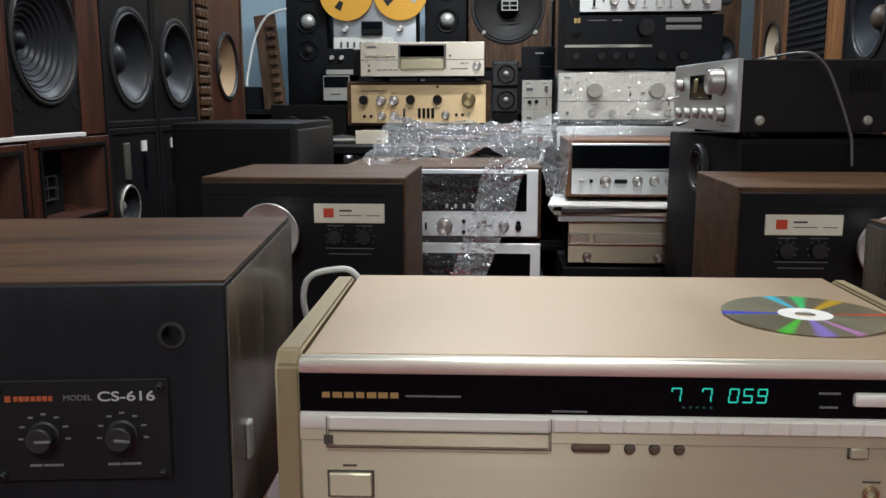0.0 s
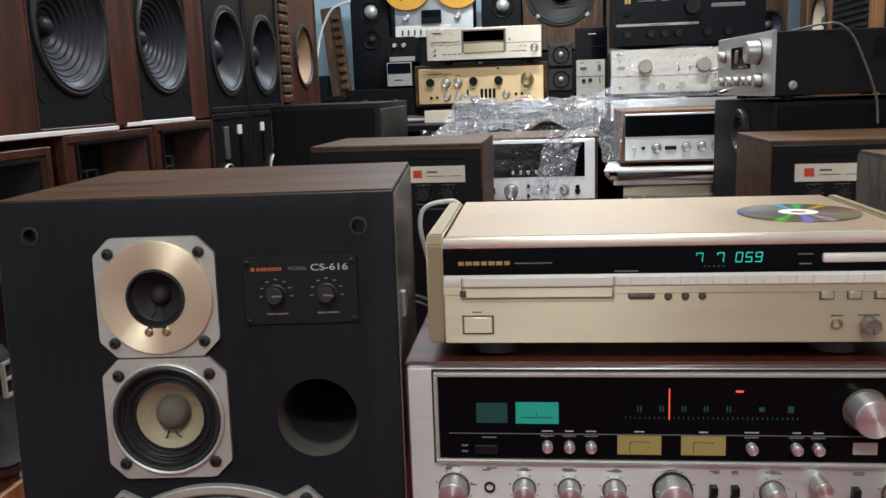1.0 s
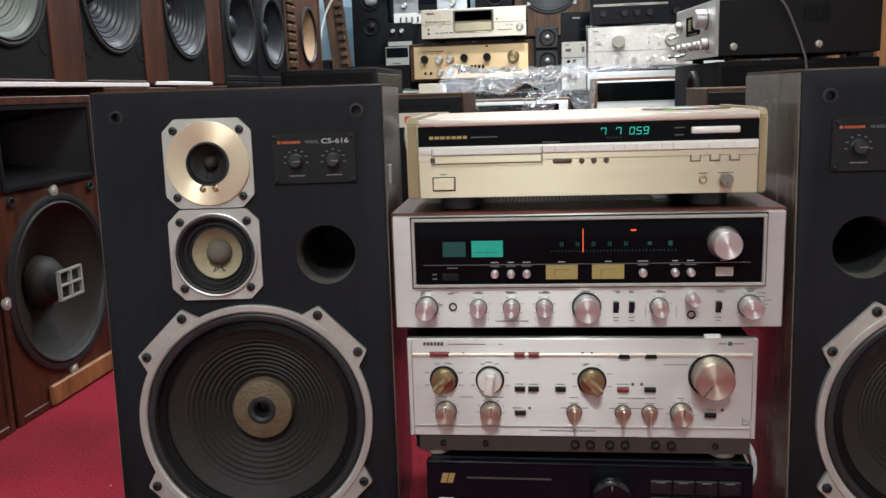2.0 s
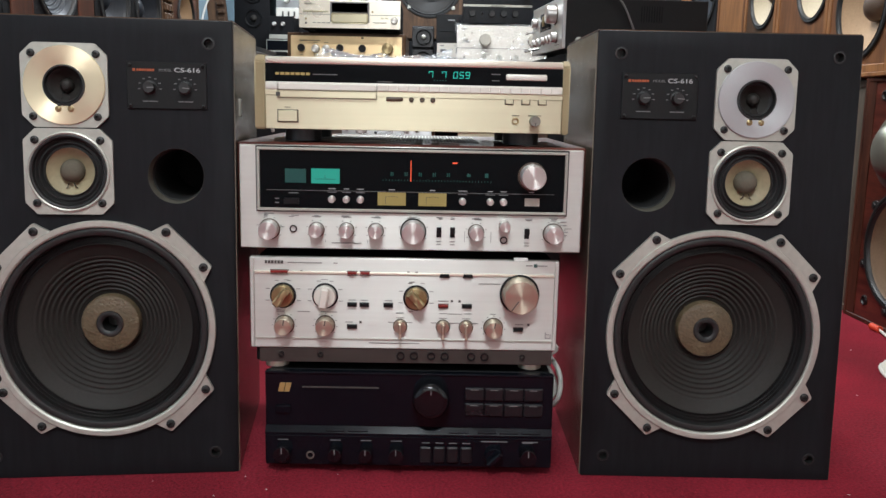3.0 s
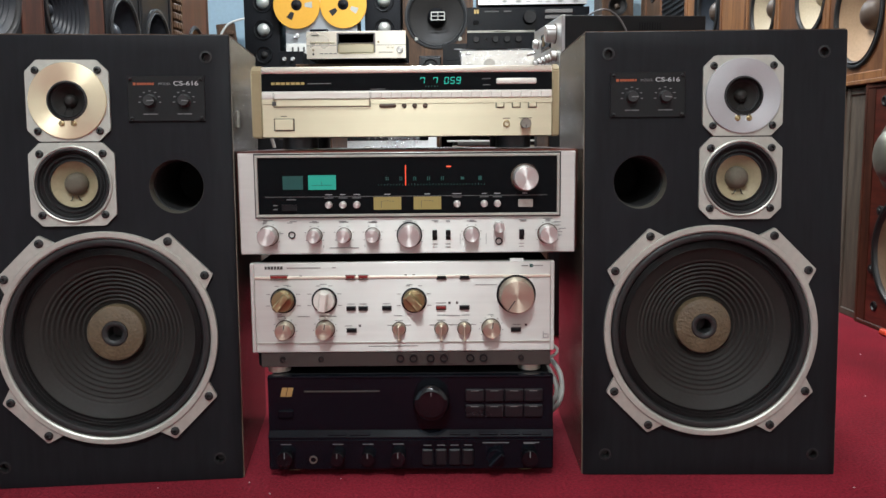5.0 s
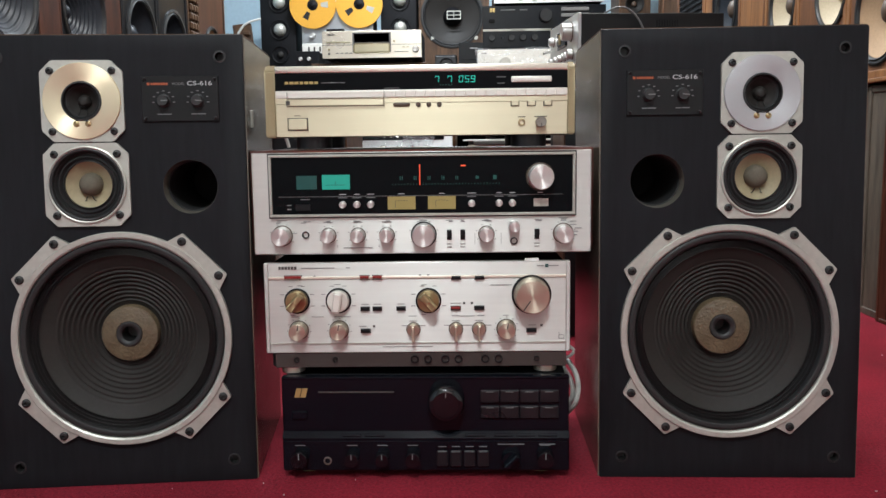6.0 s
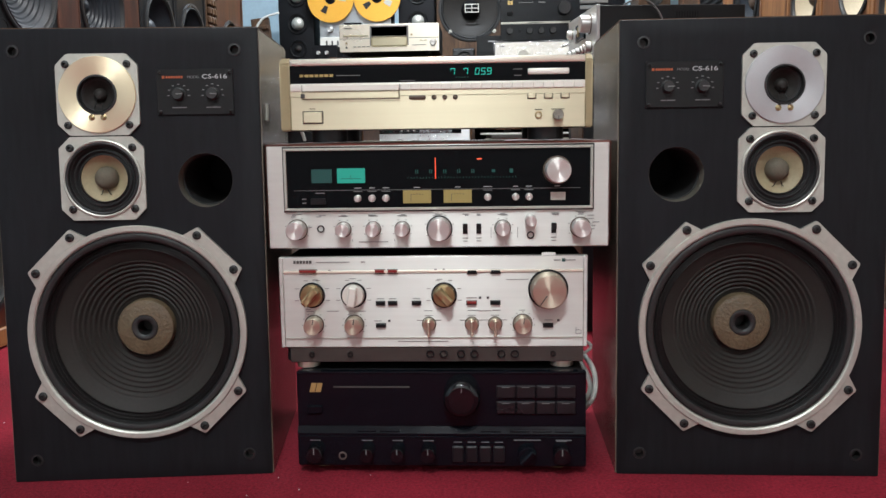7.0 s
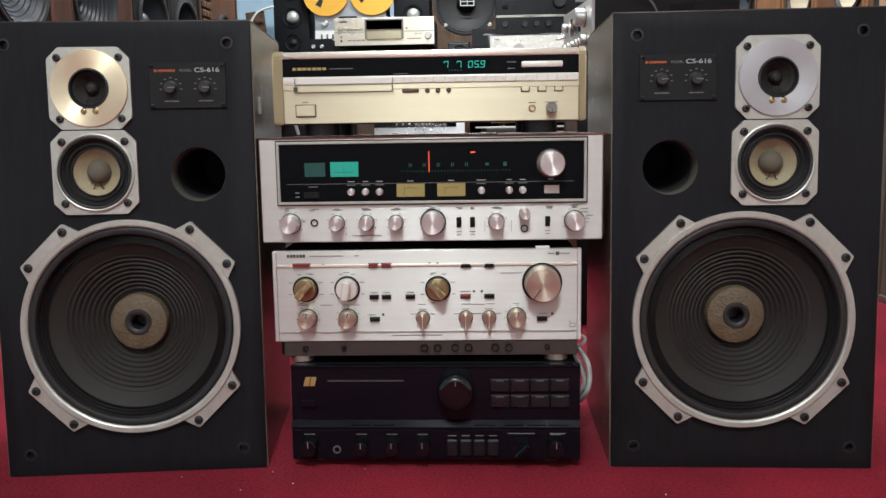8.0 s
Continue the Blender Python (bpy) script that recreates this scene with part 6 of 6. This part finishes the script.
tower(-1.135, "black tower loudspeaker with silver dome cones")
tower(-0.362, "black tower loudspeaker with silver dome cones beside the tape deck")


def tape_deck():
    s = root("tape_recorder", pose(-0.750, 4.28, 0.966), "silver open-reel tape recorder with two orange reels", "tape recorder")
    part("body", bx(-0.228, 0.228, 0.002, 0.22, 0, 0.62, bevel=0.004), "charcoal", s)
    part("face", bx(-0.228, 0.228, -0.006, 0.004, 0.12, 0.62, bevel=0.002), "brushed", s, "silver deck plate")
    part("head_block", bx(-0.07, 0.045, -0.030, -0.004, 0.178, 0.250, bevel=0.004), "charcoal", s)
    part("head_cover", bx(-0.065, 0.040, -0.034, -0.026, 0.212, 0.246, bevel=0.003), "gloss", s)
    for x in (-0.16, 0.14):
        knob(s, x, -0.006, 0.212, 0.018, 0.02, "spun")
    part("counter_strip", bx(-0.228, 0.10, -0.012, -0.004, 0.100, 0.164, bevel=0.002), "cream_metal", s, "pale control strip")
    for k in range(8):
        part("key", bx(-0.190 + 0.036 * k, -0.180 + 0.036 * k, -0.018, -0.008, 0.112, 0.142, bevel=0.001), "print_d", s)
    for x in (-0.150, 0.145):
        rl = part("reel", add_ring(B(), 0.030, 0.147, -0.030, -0.027, x, 0.400, 72), "reel", s, "orange metal tape reel")
        part("hub", lathe([(0.034, 0.006), (0.034, 0.032), (0.018, 0.036), (0.008, 0.046), (0, 0.046)], (x, 0, 0.400), 32), "charcoal", rl)
        part("back_flange", add_ring(B(), 0.030, 0.147, -0.016, -0.013, x, 0.400, 72), "reel", rl)
        part("tape_pack", lathe([(0.072, 0.016), (0.072, 0.027), (0.03, 0.027)], (x, 0, 0.400), 40), "cap_dark", rl)
        for k in range(3):
            a = radians(90 + 120 * k + (25 if x > 0 else 0))
            bm = add_prism(B(), [(-0.012, 0.052), (0.012, 0.052), (0.020, 0.098), (-0.020, 0.098)], -0.0312, -0.0300)
            bm.transform(Matrix.Translation((x, 0, 0.400)) @ Matrix.Rotation(a, 4, "Y"))
            part("reel_window", bm, "matte" if k else "alu", rl)
    return s


tape_deck()
component("cassette_deck", pose(-0.905, 4.05, 0.9205), 0.150, 0.138, 0.22, "charcoal", "charcoal", "dark small unit with two silver knobs", "equipment", knobs=[(-0.040, 0.092, 0.012, "spun"), (0.012, 0.092, 0.012, "spun")], windows=[(-0.072, 0.072, 0.005, 0.030, "alu")], feet=False)
component("cassette_deck", pose(-0.925, 4.05, 0.790), 0.140, 0.130, 0.22, "alu", "charcoal", "small unit with dark window and pale panel", "equipment", windows=[(-0.066, 0.066, 0.068, 0.125, "gloss"), (-0.03, 0.02, 0.03, 0.036, "print_d")], feet=False)


def big_badge(s):
    bm = B()
    for a, b, e, g in ((-0.045, 0.045, 0.022, 0.027), (-0.045, 0.045, -0.027, -0.022), (-0.045, -0.040, -0.022, 0.022), (0.040, 0.045, -0.022, 0.022), (-0.002, 0.002, -0.022, 0.022), (-0.040, 0.040, -0.002, 0.002)):
        add_box(bm, a, b, -0.030, -0.022, e + 0.335, g + 0.335)
    part("badge_frame", bm, "alu", s, "small silver grid badge")
    lugs(s, 0, 0.335, 0.200, 4, 45, "alu")


wall_speaker(pose(-0.012, 4.40, 0.970), 0.455, 0.66, 0.34, "walnut_y", "walnut_y", [dict(x=-0.01, z=0.335, r=0.205, cone="cone", capm="charcoal", depth=0.05, frame="rubber", edge=0.14, cap_r=0.3)],
             "walnut cabinet with a large black woofer", "far shelf", lip=0.016, extra=big_badge)
for x, w in ((0.44, 0.40),):
    wall_speaker(pose(x, 4.40, 0.74), w, 0.95, 0.34, "walnut_y", "charcoal", [dict(x=0, z=0.62, r=0.13, cone="cone", depth=0.05), dict(x=0, z=0.25, r=0.13, cone="cone_cream", depth=0.05)], "walnut loudspeaker on the far shelf", "far shelf")


lp = root("carved_panel", pose(-1.292, 4.17, 0.745, -4, -6.3, 0), "brown carved wooden panel leaning by the wall", "panel")
part("board", bx(-0.058, 0.058, 0.0, 0.03, 0, 0.51, bevel=0.004), "walnut_y", lp)
for k in range(9):
    part("rung", bx(0.004, 0.052, -0.018, 0.002, 0.03 + 0.05 * k, 0.062 + 0.05 * k, bevel=0.008), "walnut_y", lp)
component("black_unit", pose(-1.428, 4.20, 0.740), 0.110, 0.125, 0.20, "charcoal", "black", "small black unit beside the leaning panel", "equipment", feet=False)
hang = root("wall_cable", pose(0, 0, 0), "white cable hanging on the pale wall", "cable")
part("lead", add_tube(B(), smooth_path([(-1.22, 4.2, 1.28), (-1.33, 4.2, 1.24), (-1.40, 4.2, 1.12), (-1.43, 4.18, 0.98), (-1.44, 4.15, 0.88), (-1.43, 4.15, 0.872)]), 0.007), "cable", hang)


wall_speaker(pose(1.145, 4.40, 0.74), 0.20, 0.95, 0.34, "walnut_y", "walnut_y", [dict(x=0, z=0.32, r=0.080, cone="cone_grey", depth=0.03), dict(x=0, z=0.62, r=0.06, cone="cone", depth=0.03, name="midrange")], "narrow dark walnut loudspeaker on the far shelf", "far shelf")
ht = root("slatted_unit", pose(0.965, 4.36, 0.74), "pale slatted unit standing on the far shelf", "equipment")
part("body", bx(-0.062, 0.062, 0.0, 0.20, 0, 0.52, bevel=0.006), "white", ht)
for k in range(8):
    part("slat", bx(-0.052 + 0.0135 * k, -0.044 + 0.0135 * k, -0.005, 0.002, 0.16, 0.44, bevel=0.001), "print_g", ht)

# ---------- shelves that carry them ----------


def rack(at, w, d, h, label, boards=(0.5,)):
    s = root("shelf_rack", at, label, "shelf")
    part("top", bx(-w / 2, w / 2, 0, d, h - 0.024, h, bevel=0.002), "charcoal", s)
    for x in (-w / 2, w / 2 - 0.03):
        part("side", bx(x, x + 0.03, 0.002, d, 0, h - 0.024), "charcoal", s)
    for q in boards:
        part("board", bx(-w / 2 + 0.03, w / 2 - 0.03, 0.01, d, h * q - 0.012, h * q), "charcoal", s)
    part("back", bx(-w / 2 + 0.03, w / 2 - 0.03, d - 0.012, d, 0.0, h - 0.024), "charcoal", s)
    return s


rack(pose(0.02, 2.22, 0.0), 1.90, 1.36, 0.640, "dark low rack under the amplifiers")
rack(pose(-0.15, 4.00, 0.0), 3.00, 0.75, 0.740, "dark low rack along the far wall")
rack(pose(-0.193, 1.62, 0.0), 0.54, 0.36, 0.300, "dark stand under the receivers", ())
rack(pose(0.325, 1.78, 0.0), 0.40, 0.34, 0.340, "dark stand under the player", ())
component("black_unit", pose(-0.321, 2.58, 0.640), 0.47, 0.046, 0.30, "black", "black", "flat black unit under the gold amplifier", "equipment", feet=False)
component("black_unit", pose(-0.75, 2.62, 0.640), 0.28, 0.13, 0.30, "charcoal", "black", "black unit with round openings", "equipment", knobs=[(-0.06, 0.06, 0.03, "black"), (0.06, 0.06, 0.03, "black")], feet=False)
component("pale_box", pose(-0.49, 2.40, 0.640), 0.10, 0.045, 0.12, "cream", "cream", "small cream-coloured box on the rack", "box", feet=False)
bw = root("deck_unit", pose(0.0, 4.22, 0.74), "row of small dark boxes on the far shelf", "equipment")
part("body", bx(-0.20, 0.22, 0.0, 0.3, 0, 0.20, bevel=0.004), "charcoal", bw)
component("tape_unit", pose(-0.745, 4.28, 0.74), 0.46, 0.226, 0.22, "charcoal", "charcoal", "dark unit below the tape recorder", "equipment", feet=False)

# ---------- clear film over the receivers ----------


def film_sheet(name, corners, nu, nv, amp, seed, label, look_of="film", fine=1.0):
    """A crumpled sheet spanning four corners, with random folds and sag."""
    s = root(name, pose(0, 0, 0), label, "plastic film")
    rng = random.Random(seed)
    a, b, c, d = (Vector(p) for p in corners)
    bm = B()
    off = Vector((rng.random() * 9, rng.random() * 9, rng.random() * 9))
    nrm = (b - a).cross(d - a).normalized()
    grid = []
    for j in range(nv + 1):
        row = []
        for i in range(nu + 1):
            u, v = i / nu, j / nv
            if 0 < i < nu:
                u += rng.uniform(-0.3, 0.3) / nu
            if 0 < j < nv:
                v += rng.uniform(-0.3, 0.3) / nv
            p = a * (1 - u) * (1 - v) + b * u * (1 - v) + c * u * v + d * (1 - u) * v
            bend = Vector((noise.noise(p * 9 + off), noise.noise(p * 9 - off), noise.noise(p * 9 + off * 3))) * 0.05
            q = p + bend
            lift = 0.8 * noise.noise(p * 7 + off) + 0.9 * abs(noise.noise(Vector((q.x * 9, q.y * 19, q.z * 19)) + off * 2)) + 0.38 * abs(noise.noise(Vector((q.x * 24, q.y * 44, q.z * 44)) - off)) + fine * (0.12 * noise.noise(p * 75 + off) + rng.uniform(-0.035, 0.035))
            edge = Vector((noise.noise(p * 12 - off), 0, noise.noise(p * 12 + off * 1.7))) * amp * 0.7
            row.append(bm.verts.new(p + nrm * amp * lift + edge))
        grid.append(row)
    for j in range(nv):
        for i in range(nu):
            q = (grid[j][i], grid[j][i + 1], grid[j + 1][i + 1], grid[j + 1][i])
            if rng.random() < 0.5:
                bm.faces.new((q[0], q[1], q[2]))
                bm.faces.new((q[0], q[2], q[3]))
            else:
                bm.faces.new((q[0], q[1], q[3]))
                bm.faces.new((q[1], q[2], q[3]))
    ob = part("sheet", bm, look_of, s)
    ob.visible_shadow = False
    ob.data.polygons.foreach_set("use_smooth", [rng.random() < 0.6 for _ in ob.data.polygons])
    return s


film_sheet("plastic_film", [(-0.40, 1.62, 0.636), (0.06, 1.62, 0.645), (0.13, 1.90, 0.728), (-0.33, 1.90, 0.722)], 120, 80, 0.034, 3, "crumpled clear plastic film over the receiver top", "film_milky", 0.8)
film_sheet("plastic_film", [(-0.430, 1.572, 0.335), (-0.130, 1.572, 0.335), (-0.010, 1.602, 0.645), (-0.430, 1.602, 0.645)], 96, 80, 0.016, 5, "clear plastic film hanging over the receiver front", "film", 0.9)
film_sheet("plastic_film", [(-0.170, 1.553, 0.335), (-0.085, 1.553, 0.335), (0.034, 1.590, 0.645), (-0.070, 1.590, 0.645)], 40, 96, 0.014, 15, "gathered fold of clear plastic film on the receiver front", "film_fold", 1.6)
film_sheet("plastic_film", [(0.080, 1.78, 0.53), (0.125, 1.80, 0.52), (0.150, 1.80, 0.71), (0.05, 1.80, 0.72)], 26, 40, 0.016, 7, "crumpled clear plastic film beside the tuner", "film_fold")
film_sheet("plastic_film", [(0.10, 1.82, 0.688), (0.30, 1.84, 0.688), (0.34, 1.95, 0.712), (0.08, 1.95, 0.722)], 40, 24, 0.010, 17, "clear plastic film lying over the tuner top", "film")
film_sheet("plastic_film", [(0.128, 2.274, 0.712), (0.552, 2.274, 0.712), (0.552, 2.274, 0.876), (0.128, 2.274, 0.876)], 72, 34, 0.009, 9, "clear plastic film stretched over the silver amplifier", "film_fold", 2.4)

# ---------- the coiled lead on the carpet ----------
cl = root("coiled_cable", pose(1.145, 0.53, 0.0), "coiled white lead with red and yellow plugs on the carpet", "cable")
for k, (rx, ry, dx, dy, z) in enumerate(((0.100, 0.108, 0.0, 0.0, 0.004), (0.094, 0.101, 0.004, 0.004, 0.010), (0.086, 0.094, 0.010, 0.006, 0.005), (0.076, 0.070, 0.016, 0.012, 0.011))):
    for o in (0.0, 0.0052):
        ring = [(dx + (rx - o) * math.cos(radians(q + 9 * k)) * (1 + 0.05 * math.sin(radians(2 * q + 40 * k))), dy + (ry - o) * math.sin(radians(q + 9 * k)), z + 0.003 * math.sin(radians(q * 3 + 70 * k))) for q in range(-60, 296, 20)]
        part("lead", add_tube(B(), smooth_path(ring, 4), 0.0029), "cable", cl)
part("lead", add_tube(B(), smooth_path([(0.02, 0.105, 0.010), (0.030, 0.125, 0.030), (0.045, 0.135, 0.062), (0.075, 0.140, 0.078), (0.105, 0.130, 0.066), (0.122, 0.115, 0.040), (0.125, 0.100, 0.018)]), 0.0032), "cable", cl)
for o in (0.0, 0.012):
    part("lead", add_tube(B(), smooth_path([(0.01 + o, 0.10, 0.012), (0.03 + o, 0.16, 0.016), (0.055 + o * 0.5, 0.27, 0.008), (0.075, 0.37, 0.008)]), 0.0032), "cable", cl)
part("plug", add_tube(B(), [(0.075, 0.368, 0.009), (0.072, 0.406, 0.009)], 0.009, 12), "red", cl, "red plug")
part("plug", add_tube(B(), [(0.125, 0.10, 0.018), (0.128, 0.065, 0.012)], 0.009, 12), "yellow", cl, "yellow plug")

dw = root("loose_woofer", pose(-0.60, 2.47, 0.64), "loose dark woofer lying face up on the rack", "driver")
bm = lathe([(0.095, 0.0), (0.095, 0.012), (0.088, 0.016), (0.080, 0.010), (0.05, 0.022), (0, 0.03)], n=40)
bm.transform(Matrix.Rotation(radians(-90), 4, "X"))
part("frame", bm, "rubber", dw)
bm = lathe([(0.096, 0.010), (0.096, 0.016), (0.090, 0.018), (0.090, 0.012)], n=40)
bm.transform(Matrix.Rotation(radians(-90), 4, "X"))
part("rim", bm, "alu", dw)

# lint on the carpet
rng = random.Random(12)
lint = B()
for k in range(110):
    x, y = rng.uniform(-1.0, 1.15), rng.uniform(-0.45, 1.1)
    a, q = rng.uniform(0, 6.28), rng.uniform(0.0015, 0.004)
    add_tube(lint, [(x, y, 0.0015), (x + q * math.cos(a), y + q * math.sin(a), 0.002)], rng.uniform(0.0004, 0.0009), 5)
tagged(new("lint", finish(lint, "lint", "cable")), "pale lint specks scattered on the crimson carpet", "lint", kind="stuff")
